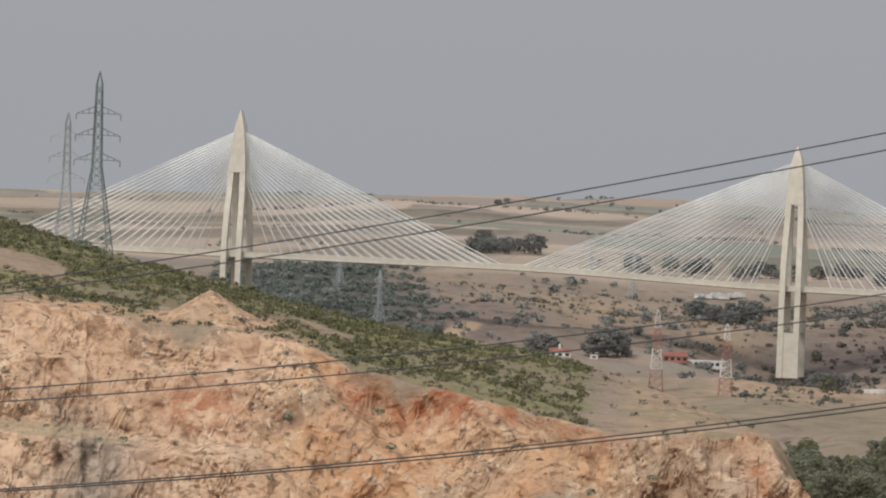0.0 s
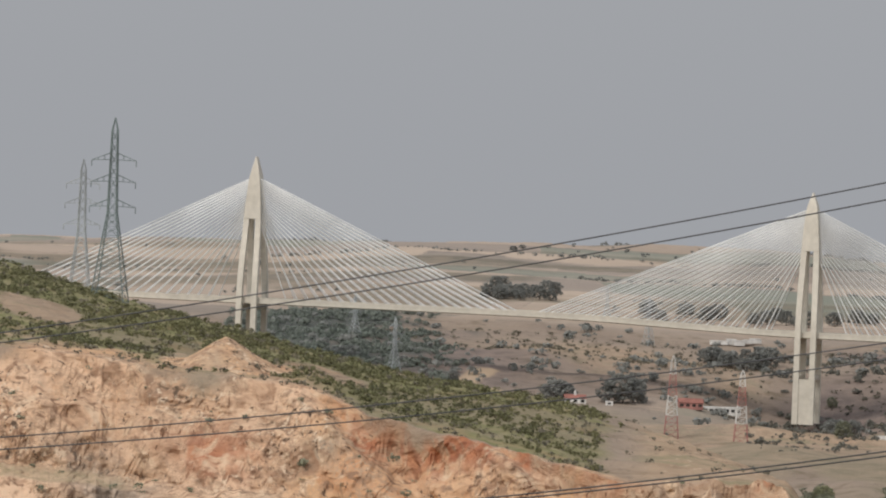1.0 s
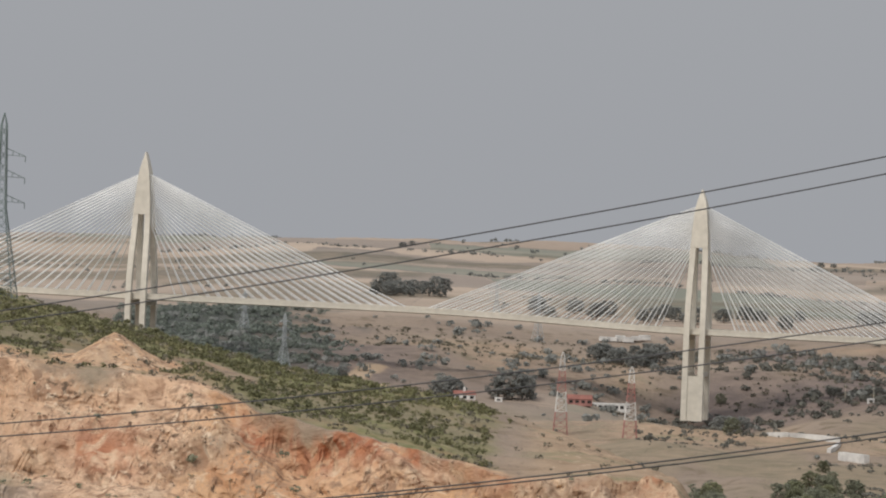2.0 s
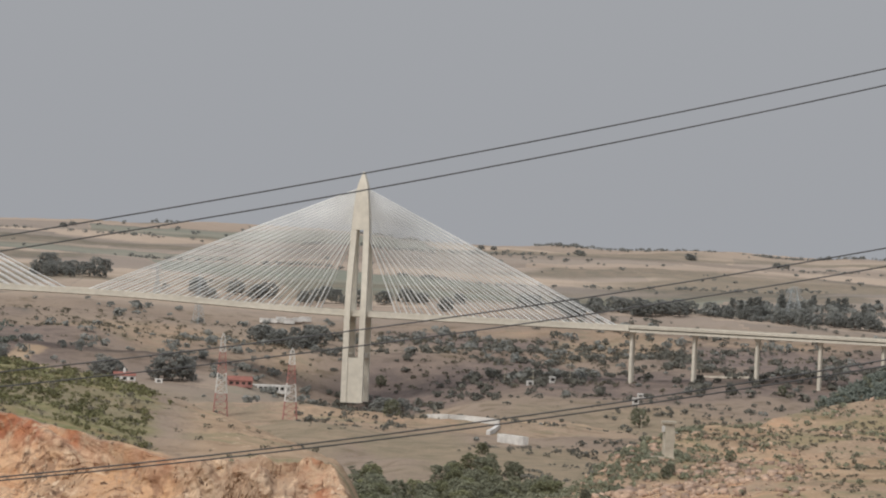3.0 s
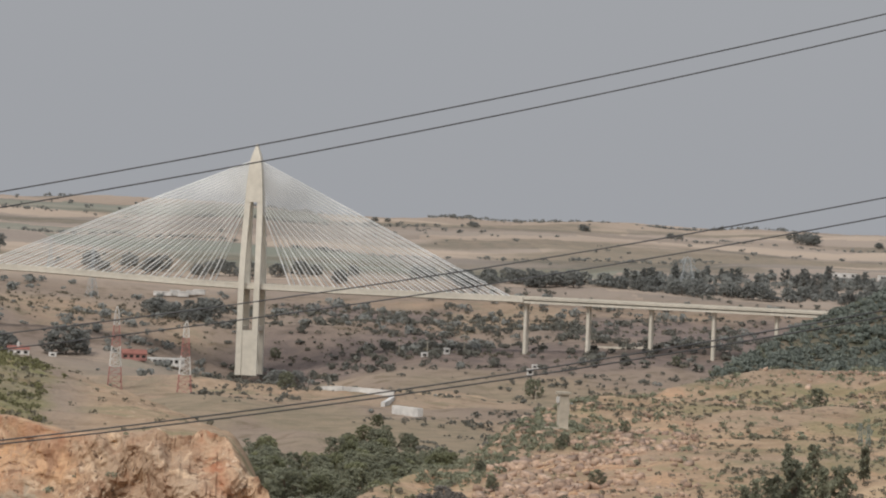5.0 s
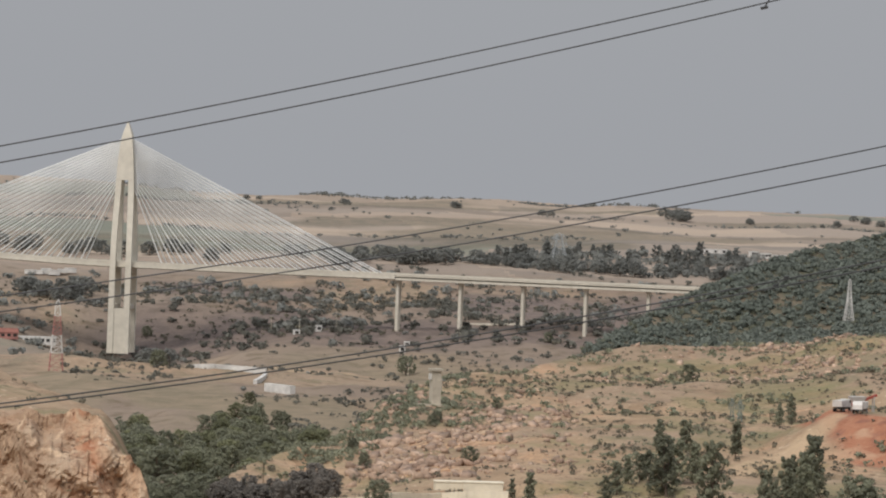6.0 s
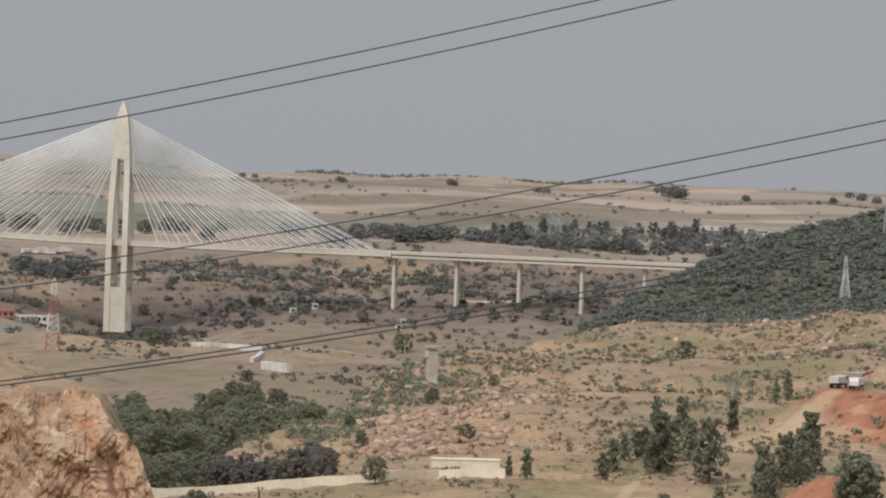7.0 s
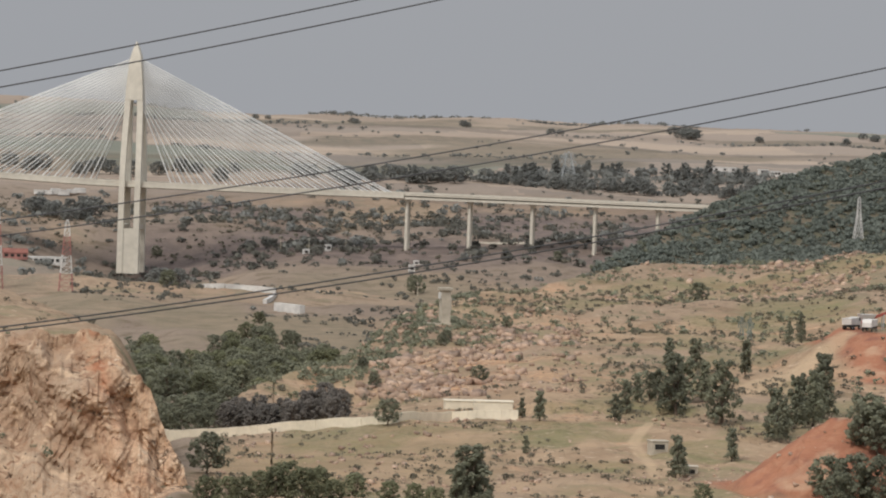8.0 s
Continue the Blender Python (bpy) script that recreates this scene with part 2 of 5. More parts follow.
def height(u, r):
    """The ground's height at a bearing and range."""
    x, y = r * np.sin(u / ARC), r * np.cos(u / ARC)
    base = valley(r)
    base = base + (4.5 * step(-300, 0, u) * (1 - step(500, 800, u)) - 7 * (1 - step(-950, 50, u))) * step(3200, 4300, r)
    base = base - 18 * np.exp(-((u - 640) / 190) ** 2) * step(2450, 2700, r) * (1 - step(2880, 3050, r))
    base = base + step(1000, 1400, u) * 4 * step(2400, 2800, r) * (1 - step(3000, 3300, r))
    base = base - 20 * (1 - step(500, 750, u)) * step(450, 650, r) * (1 - step(1000, 1400, r))
    floor = 41 + np.clip((u - 709) * 0.018, -3, 12)
    base = base + (floor - 44) * step(900, 1060, r) * (1 - step(1060, 1400, r)) * step(600, 720, u)
    base = base + (fbm(x, y, 75, 4, 5) * 5 - 5 * np.abs(fbm(x, y, 130, 4, 9))) * step(1500, 2100, r) * (1 - 0.6 * step(3200, 3600, r)) + (fbm(x, y, 28, 4, 13) * 2.2 - 1.6 * np.abs(fbm(x, y * 0.6, 17, 3, 15))) * step(750, 850, r) * (1 - step(1060, 1500, r)) * step(700, 800, u)
    base = base + fbm(x, y, 260, 4, 3) * (1.2 + 9 * step(1300, 3300, r)) * step(400, 700, r)
    base = base + (3 * np.exp(-((u - 1200) / 130) ** 2) - 5.5 * step(1480, 1750, u)) * step(3600, 4400, r)
    for ku, kr, wide, deep, rise in KNOLLS:
        base = base + rise * np.exp(-(((x - kr * math.sin(ku / ARC)) / wide) ** 2) - ((y - kr * math.cos(ku / ARC)) / deep) ** 2)
    # quarry hill
    rb, rc, zc = brink_line(u), crest_range(u), crest_height(u)
    zb = brink_height(u) + (1.0 + 2.2 * step(250, 450, u) + 2.2 * step(560, 660, u)) * fbm(u / 8.0, u * 0 + 3, 5.0, 5, 43) * (1 - step(790, 830, u)) * np.exp(-np.maximum(r - rb, 0) / 6.0)
    foot = 24.0
    run = np.maximum(zb - foot, 4) * 1.0
    t = np.clip((r - (rb - run)) / run, 0, 1)
    wave = t + 0.05 * np.sin(t * 14 + u / 55.0)
    terrace = np.interp(t, [0, 0.50, 0.66, 0.80, 0.88, 1.0], [0, 0.60, 0.645, 0.84, 0.87, 1.0])
    face = foot + (zb - foot) * np.clip(terrace + (wave - terrace) * step(-330, -180, u), 0, 1)
    s = np.clip((r - rb) / np.maximum(rc - rb, 20), 0, 1)
    top = zb + (zc - zb) * s**0.85
    quarry = np.where(r < rb, face, np.where(r < rc, top, zc - 0.10 * (r - rc) - 0.00008 * (r - rc) ** 2))
    quarry = quarry + fbm(x, y, 30, 4, 11) * 2.2 * step(rb - 4, rb + 30, r)
    quarry = np.where(r < rb - run - 1, -50, quarry)
    dx, dy = x - 1010 * math.sin(-385 / ARC), y - 1010 * math.cos(-385 / ARC)
    cone = 96.4 - 0.62 * np.sqrt(dx**2 + (dy * 0.8) ** 2)
    quarry = np.where(r > rb - 1, np.maximum(quarry, cone), quarry)
    # rocky hill
    rh, zh = rocky_range(u), rocky_height(u)
    slope = np.maximum((zh - floor) / np.maximum(rh - 1060, 15), 0.0)
    rocky = np.where(r < rh, zh - slope * (rh - r), zh - 0.13 * (r - rh)) + (fbm(x, y, 60, 5, 21) * 5.0 - 2.2 * np.abs(fbm(x, y, 24, 4, 23))) * (1 - np.exp(-np.abs(r - 1060) / 40))
    rocky = np.where(r < 1040, 0, rocky)
    # wooded hill
    rw, zw = wooded_range(u), wooded_height(u)
    wooded = np.where(r < rw, zw - 0.24 * (rw - r), zw - 0.14 * (r - rw)) + fbm(x, y, 90, 4, 31) * 5
    z = blend_max(base, rocky, 2.0)
    z = blend_max(z, wooded, 3.0)
    z = np.maximum(z, quarry)
    # red earth tips
    for bu, br, top_z, flat, fall in TIPS:
        d = np.hypot(x - br * math.sin(bu / ARC), y - br * math.cos(bu / ARC)) + 3 * fbm(x, y, 9, 3, 51)
        z = np.maximum(z, np.where(d < flat, top_z, top_z - fall * (d - flat)))
    return z + fbm(x, y, 6, 3, 61) * 0.8 * step(300, 700, r)


TIPS = [(2090, 1150, 67.3, 27, 0.52), (1925, 915, 59.8, 3.5, 0.70)]


# low knolls and banks on the valley side: bearing, range, half width, half depth, rise
KNOLLS = [(470, 2480, 60, 90, 6), (735, 1960, 14, 60, 5), (930, 2590, 28, 70, 7), (590, 2260, 30, 60, 5), (700, 2560, 22, 50, 4), (1050, 2650, 40, 60, 3), (835, 2290, 16, 40, 3)]


def spot(u, r, lift=0.0):
    """A place on the ground."""
    return Vector((r * math.sin(u / ARC), r * math.cos(u / ARC), float(height(np.array([float(u)]), np.array([float(r)]))[0]) + lift))


# ---- ground ----
def ground_material():
    m = bpy.data.materials.new("hill_ground")
    m.use_nodes = True
    n, l = m.node_tree.nodes, m.node_tree.links
    bsdf = n["Principled BSDF"]
    bsdf.inputs["Roughness"].default_value = 0.95
    bsdf.inputs["Specular IOR Level"].default_value = 0.1
    geo = n.new("ShaderNodeNewGeometry")

    def tex(size, detail=5, distort=0.0, stretch=None, turn=(0, 0, 0)):
        t = n.new("ShaderNodeTexNoise")
        t.inputs["Scale"].default_value = 1 / size
        t.inputs["Detail"].default_value = detail
        t.inputs["Distortion"].default_value = distort
        if stretch:
            mp = n.new("ShaderNodeMapping")
            mp.inputs["Scale"].default_value = stretch
            tilt = n.new("ShaderNodeVectorRotate")
            tilt.rotation_type = "EULER_XYZ"
            tilt.inputs["Rotation"].default_value = turn
            l.new(geo.outputs["Position"], tilt.inputs["Vector"])
            l.new(tilt.outputs[0], mp.inputs["Vector"])
            l.new(mp.outputs[0], t.inputs["Vector"])
        else:
            l.new(geo.outputs["Position"], t.inputs["Vector"])
        return t.outputs["Fac"]

    def span(value, lo, hi):
        r = n.new("ShaderNodeMapRange")
        r.inputs["From Min"].default_value, r.inputs["From Max"].default_value = lo, hi
        l.new(value, r.inputs["Value"])
        return r.outputs[0]

    def mix(fac, a, b):
        x = n.new("ShaderNodeMixRGB")
        for key, v in (("Fac", fac), ("Color1", a), ("Color2", b)):
            if isinstance(v, tuple):
                x.inputs[key].default_value = (*v, 1)
            else:
                l.new(v, x.inputs[key])
        return x.outputs[0]

    def both(a, b):
        x = n.new("ShaderNodeMath")
        x.operation = "MULTIPLY"
        l.new(a, x.inputs[0])
        l.new(b, x.inputs[1])
        return x.outputs[0]

    def attr(name):
        a = n.new("ShaderNodeAttribute")
        a.attribute_name = name
        return a.outputs["Fac"]

    fine, mid, big = tex(2.5), tex(14, 6, 0.4), tex(110, 5)
    dry = mix(span(big, 0.35, 0.65), (0.285, 0.225, 0.172), (0.228, 0.175, 0.135))
    dry = mix(span(mid, 0.52, 0.72), dry, (0.15, 0.115, 0.075))
    dry = mix(span(fine, 0.6, 0.8), dry, (0.13, 0.11, 0.07))
    scrub = mix(span(fine, 0.35, 0.6), (0.155, 0.16, 0.068), (0.235, 0.205, 0.115))
    scrub = mix(span(mid, 0.55, 0.7), scrub, (0.26, 0.20, 0.11))
    stripes = tex(60, 4, 0.3, (0.25, 1.0, 1.0))
    beds = tex(5, 8, 1.0, (1.0, 1.0, 1.5))
    lumps = tex(17, 6, 0.6)
    strata = tex(4, 7, 0.8, (0.9, 0.9, 0.35), (0, 0.75, 0))
    rock = mix(span(lumps, 0.40, 0.58), (0.56, 0.362, 0.222), (0.52, 0.322, 0.182))
    rock = mix(span(tex(31, 4, 0.5), 0.52, 0.62), rock, (0.42, 0.31, 0.21))
    rock = mix(span(tex(23, 5, 0.8), 0.57, 0.64), rock, (0.50, 0.275, 0.15))
    rock = mix(span(tex(44, 5, 0.6), 0.56, 0.66), rock, (0.35, 0.285, 0.21))
    rock = mix(attr("pale_rock"), rock, mix(span(lumps, 0.42, 0.60), (0.63, 0.435, 0.295), (0.52, 0.345, 0.225)))
    rock = mix(attr("tan_rock"), rock, mix(span(lumps, 0.42, 0.58), (0.43, 0.32, 0.225), (0.36, 0.25, 0.17)))
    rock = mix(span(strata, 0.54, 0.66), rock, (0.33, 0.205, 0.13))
    rock = mix(span(strata, 0.44, 0.34), rock, (0.58, 0.425, 0.29))
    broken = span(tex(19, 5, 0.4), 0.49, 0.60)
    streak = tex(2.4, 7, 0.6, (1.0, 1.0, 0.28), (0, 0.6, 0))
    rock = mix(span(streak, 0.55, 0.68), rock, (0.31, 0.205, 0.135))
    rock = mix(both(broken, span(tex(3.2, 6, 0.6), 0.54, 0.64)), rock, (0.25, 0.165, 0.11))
    # near-black spots: the shade of small cavities put into the rock colour
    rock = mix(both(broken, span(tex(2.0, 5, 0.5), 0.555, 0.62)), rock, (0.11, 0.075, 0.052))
    for size, width, shade in ((2.6, 0.05, (0.40, 0.27, 0.18)), (1.5, 0.08, (0.42, 0.29, 0.19))):
        joints = n.new("ShaderNodeTexVoronoi")
        joints.feature = "DISTANCE_TO_EDGE"
        joints.inputs["Scale"].default_value = 1 / size
        jiggle = n.new("ShaderNodeVectorMath")
        jiggle.operation = "ADD"
        l.new(geo.outputs["Position"], jiggle.inputs[0])
        l.new(tex(3.0, 4), jiggle.inputs[1])
        l.new(jiggle.outputs[0], joints.inputs["Vector"])
        gate = n.new("ShaderNodeMath")
        gate.operation = "MULTIPLY"
        l.new(span(joints.outputs["Distance"], width, width * 0.3), gate.inputs[0])
        l.new(span(tex(8, 4), 0.45, 0.6), gate.inputs[1])
        rock = mix(gate.outputs[0], rock, shade)
    rock = mix(both(broken, span(tex(1.6, 5), 0.57, 0.66)), rock, (0.62, 0.48, 0.345))
    # crevice shade painted as dark slanting streaks and flecks
    cleft_shade = span(tex(4.2, 5, 1.4, (1.0, 1.0, 0.5), (0, 0.6, 0)), 0.605, 0.66)
    rock = mix(cleft_shade, rock, (0.27, 0.165, 0.105))
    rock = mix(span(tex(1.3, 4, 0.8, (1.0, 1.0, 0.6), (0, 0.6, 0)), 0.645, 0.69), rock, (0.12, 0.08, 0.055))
    grey = mix(span(tex(2.6, 6, 0.5, (1.0, 1.0, 0.16), (0, 0.12, 0)), 0.40, 0.60), (0.40, 0.32, 0.25), (0.17, 0.135, 0.105))
    red = mix(span(mid, 0.35, 0.65), (0.375, 0.175, 0.105), (0.29, 0.125, 0.078))
    red = mix(span(fine, 0.5, 0.8), red, (0.42, 0.225, 0.14))
    red = mix(span(tex(5, 5, 0.6, (1.0, 1.0, 0.3)), 0.54, 0.68), red, (0.25, 0.115, 0.08))
    red = mix(span(tex(13, 4, 0.5), 0.56, 0.66), red, (0.44, 0.27, 0.175))
    earth = mix(span(mid, 0.4, 0.65), (0.385, 0.278, 0.182), (0.30, 0.21, 0.135))
    earth = mix(span(tex(26, 6, 0.8), 0.52, 0.62), earth, (0.255, 0.212, 0.125))
    earth = mix(span(tex(18, 5, 1.0), 0.58, 0.68), earth, (0.44, 0.285, 0.18))
    earth = mix(both(span(tex(38, 4), 0.45, 0.6), span(tex(1.8, 5, 0.5), 0.55, 0.64)), earth, (0.17, 0.12, 0.082))
    earth = mix(span(tex(2.2, 4), 0.62, 0.70), earth, (0.50, 0.38, 0.27))
    color = mix(attr("warm"), dry, earth)
    fields = n.new("ShaderNodeValToRGB")
    fields.color_ramp.interpolation = "CONSTANT"
    # field tones differ by plot; all greyed to carry the distance haze
    shades = ((0.0, (0.33, 0.27, 0.22)), (0.22, (0.42, 0.335, 0.26)), (0.38, (0.27, 0.225, 0.188)), (0.58, (0.37, 0.295, 0.232)), (0.72, (0.215, 0.185, 0.158)), (0.84, (0.20, 0.205, 0.165)))
    ramp = fields.color_ramp.elements
    while len(ramp) < len(shades):
        ramp.new(0.5)
    for e, (at, shade) in zip(ramp, shades):
        e.position, e.color = at, (*shade, 1)
    l.new(attr("field"), fields.inputs[0])
    color = mix(both(attr("crop"), span(big, 0.1, 0.3)), color, mix(span(stripes, 0.4, 0.95), fields.outputs[0], (0.34, 0.285, 0.23)))
    color = mix(attr("olive"), color, mix(span(mid, 0.38, 0.62), (0.268, 0.212, 0.148), (0.205, 0.172, 0.118)))
    color = mix(attr("mauve"), color, mix(span(mid, 0.4, 0.6), (0.205, 0.160, 0.136), (0.150, 0.120, 0.106)))
    # near-black ground colour beneath the scrub wood below the deck
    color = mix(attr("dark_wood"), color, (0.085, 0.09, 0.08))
    color = mix(attr("meadow"), color, mix(span(mid, 0.4, 0.6), (0.365, 0.265, 0.168), (0.285, 0.215, 0.132)))
    color = mix(attr("scrub"), color, scrub)
    # darker ground colour beneath the hillside wood and in far patches
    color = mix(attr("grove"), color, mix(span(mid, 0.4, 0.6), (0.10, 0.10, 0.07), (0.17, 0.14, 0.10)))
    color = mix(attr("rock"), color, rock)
    color = mix(attr("grey_rock"), color, grey)
    color = mix(attr("ledge"), color, mix(span(fine, 0.4, 0.6), (0.29, 0.235, 0.145), (0.40, 0.30, 0.20)))
    color = mix(both(attr("iron"), span(tex(5, 6, 1.2), 0.38, 0.54)), color, mix(span(beds, 0.35, 0.65), (0.43, 0.19, 0.10), (0.31, 0.13, 0.075)))
    color = mix(attr("red"), color, red)
    color = mix(attr("track"), color, (0.50, 0.37, 0.24))
    l.new(color, bsdf.inputs["Base Color"])
    bump = n.new("ShaderNodeBump")
    bump.inputs["Strength"].default_value = 0.9
    bump.inputs["Distance"].default_value = 1.5
    l.new(beds, bump.inputs["Height"])
    l.new(bump.outputs[0], bsdf.inputs["Normal"])
    return m


def near_line(x, y, points, width):
    """One within width of a line over the plan, given by bearings and ranges; nought away from it."""
    best = np.full(np.shape(x), 1e9)
    ps = [(r * math.sin(u / ARC), r * math.cos(u / ARC)) for u, r in points]
    for (ax, ay), (bx, by) in zip(ps, ps[1:]):
        t = np.clip(((x - ax) * (bx - ax) + (y - ay) * (by - ay)) / ((bx - ax) ** 2 + (by - ay) ** 2), 0, 1)
        best = np.minimum(best, np.hypot(x - ax - t * (bx - ax), y - ay - t * (by - ay)))
    return 1 - step(width * 0.7, width * 1.2, best)


def masks(u, r, x, y):
    """What covers the ground at each place."""
    rb, rc = brink_line(u), crest_range(u)
    run = np.maximum(brink_height(u) - 24, 4) * 1.0
    hill = 1 - step(770, 830, u)
    wob = fbm(x, y, 25, 4, 71)
    out = {}
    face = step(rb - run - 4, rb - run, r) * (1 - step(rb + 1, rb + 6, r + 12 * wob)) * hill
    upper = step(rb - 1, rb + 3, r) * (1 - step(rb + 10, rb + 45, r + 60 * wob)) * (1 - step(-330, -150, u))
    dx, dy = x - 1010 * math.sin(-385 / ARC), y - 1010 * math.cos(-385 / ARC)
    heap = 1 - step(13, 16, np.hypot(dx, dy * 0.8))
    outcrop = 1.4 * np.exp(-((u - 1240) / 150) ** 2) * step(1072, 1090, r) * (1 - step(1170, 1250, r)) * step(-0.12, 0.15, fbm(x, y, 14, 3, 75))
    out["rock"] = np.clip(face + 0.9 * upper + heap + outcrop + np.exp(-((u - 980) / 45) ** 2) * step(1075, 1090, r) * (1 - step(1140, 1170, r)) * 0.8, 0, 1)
    depth = (rb - r) / run
    out["tan_rock"] = face * step(280, 420, u + 150 * wob) * (1 - 0.8 * step(540, 620, u + 60 * wob))
    out["pale_rock"] = face * np.clip((1 - step(-330, -180, u + 120 * wob)) * 0.9 + step(560, 620, u + 60 * wob) * 0.7, 0, 1)
    out["grey_rock"] = face * np.exp(-((u + 580) / 75) ** 2) * step(0.30, 0.42, depth + 0.2 * wob)
    seam = 1.25 * np.exp(-(((depth - 0.04 - 0.08 * wob) / 0.075) ** 2)) * step(-220, -120, u) * (1 - step(330, 400, u)) + 0.7 * np.exp(-((u - 175 - 30 * wob) / 45) ** 2) * (1 - step(0.25, 0.6, depth))
    band = np.exp(-((depth - 0.21 - 0.12 * wob) / 0.06) ** 2) * np.exp(-((u + 410) / 90) ** 2)
    spur = 1.3 * np.exp(-((u - 578 - 120 * depth) / (26 + 50 * depth)) ** 2) * (0.55 + 0.45 * step(-0.2, 0.2, fbm(x * 3, depth * 60, 20, 3, 77)))
    out["iron"] = np.clip(face * (seam + 0.8 * band + spur * 0.8) * (0.75 + 0.9 * wob) * (0.55 + 0.45 * step(-0.15, 0.15, fbm(x * 2.2, depth * 14, 9, 3, 79))), 0, 1)
    green = (0.55 + 0.45 * step(-0.16, 0.02, fbm(x * 0.5, y, 70, 3, 73) + 0.12 * step(-300, -100, u))) * step(rb + 1, rb + 4 + 20 * (1 - step(-330, -150, u)), r + 14 * wob * (1 - step(-330, -150, u))) * (1 - step(rc + 250, rc + 300, r)) * (1 - step(255, 305, u + 40 * wob)) * (r > rb)
    bare = np.exp(-((u + 715) / 90) ** 2) * np.exp(-((r - 1110) / 45) ** 2) + np.exp(-((u + 215) / 100) ** 2) * np.exp(-((r - 1062) / 46) ** 2) + np.exp(-((u + 420) / 70) ** 2) * np.exp(-((r - 1030) / 40) ** 2)
    out["bare"] = step(0.35, 0.6, bare)
    out["scrub"] = np.clip(green * (1 - step(0.35, 0.6, bare)) + 0.5 * step(0.05, 0.25, wob) * step(850, 950, u) * (r < 1500) * (r > 800), 0, 1) * (1 - out["rock"])
    belt = fbm(x * 0.35, y, 150, 3, 81)
    gx, gy = x / 330 + 0.5 * fbm(x, y, 420, 2, 83), r / 125 + 0.9 * fbm(x, y, 520, 2, 85)
    out["field"] = lattice(np.floor(gx + 0.35 * np.floor(gy)), np.floor(gy), 87)
    out["olive"] = step(1450, 1700, r) * (1 - step(2500, 2800, r)) * step(-0.16, 0.1, fbm(x * 0.8, y * 0.25, 60, 4, 89) + 0.1 * step(850, 950, u)) * 0.9
    out["mauve"] = step(2700, 2840, r + 60 * wob) * (1 - step(3180, 3320, r + 60 * wob)) * np.clip(step(-0.25, 0.1, fbm(x, y * 0.5, 110, 3, 211)), 0, 1) * (0.45 + 0.55 * step(540, 640, u) + 0.4 * (1 - step(60, 200, u)))
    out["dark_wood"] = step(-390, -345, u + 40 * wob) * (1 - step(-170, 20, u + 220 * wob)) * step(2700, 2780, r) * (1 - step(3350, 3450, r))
    out["meadow"] = step(880, 915, r + 25 * wob) * (1 - step(990, 1030, r + 25 * wob)) * step(770, 810, u) * (1 - step(1200, 1380, u)) * 0.85
    out["ledge"] = face * step(0.50, 0.54, 1 - (rb - r) / run) * (1 - step(0.62, 0.67, 1 - (rb - r) / run)) * (1 - step(-620, -520, u + 60 * wob)) * 0.75
    out["crop"] = np.clip(step(3300, 3420, r) * (0.65 + 0.35 * step(-0.22, 0.0, belt)) + 0.7 * step(2350, 2600, r) * np.exp(-((u - 420) / 190) ** 2) * (1 - step(2800, 2900, r)), 0, 1)
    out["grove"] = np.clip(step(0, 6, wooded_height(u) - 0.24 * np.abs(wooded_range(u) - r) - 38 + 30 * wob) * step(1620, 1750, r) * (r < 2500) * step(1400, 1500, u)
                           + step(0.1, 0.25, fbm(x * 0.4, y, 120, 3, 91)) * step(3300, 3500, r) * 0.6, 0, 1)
    out["warm"] = step(500, 800, r) * np.clip(0.62 * step(780, 840, u) * (r < 1620) + 0.38 * step(-0.12, 0.14, fbm(x, y, 60, 4, 95)) * step(820, 900, u) * (r < 1620) + 0.45 * step(0.0, 0.2, fbm(x, y, 130, 3, 97)) * (r > 1900) * (r < 3300)
                          + 0.8 * step(300, 400, u) * (u < 720) * (r > 900) * (r < 1250) + 0.45 * step(250, 400, u) * step(2350, 2450, r) * (1 - step(2800, 2920, r)) * (1 - step(760, 860, u)), 0, 1)
    out["warm"] = np.maximum(out["warm"], np.maximum(0.55 * out["bare"], (0.3 + 0.45 * step(300, 400, u)) * hill * step(rb - 30, rb - 8, r) * (1 - step(rb + 25, rb + 70, r))))
    red = np.zeros_like(u)
    for bu, br, top_z, flat, fall in TIPS:
        d = np.hypot(x - br * math.sin(bu / ARC), y - br * math.cos(bu / ARC))
        front = step(-flat * 1.3, -flat * 1.12, x - br * math.sin(bu / ARC) + 4 * wob) if flat > 10 else 1.0
        red = np.maximum(red, front * step(flat * 0.7, flat * 0.9, d + 3 * wob) * (1 - step(flat + 20, flat + 28, d + 6 * wob)))
    out["red"] = red
    out["track"] = np.clip(near_line(x, y, [(1742, 1095), (1780, 1112), (1835, 1126), (1900, 1136)], 4.2) * 1.5 + near_line(x, y, [(1590, 930), (1540, 985), (1570, 1020)], 1.5)
                           + near_line(x, y, [(5, 2740), (28, 2790), (45, 2850), (75, 2920)], 9) + near_line(x, y, [(-135, 1172), (0, 1158), (95, 1146)], 3) + near_line(x, y, [(860, 2560), (980, 2500), (1060, 2520)], 4)
                           + near_line(x, y, [(480, 1055), (590, 1010)], 1.5), 0, 1) * 0.6
    return out


def blocky(v, n):
    """Steps with short risers, as rock breaks along its joints."""
    k = np.floor(v * n)
    return (k + step(0.55, 1.0, v * n - k)) / n


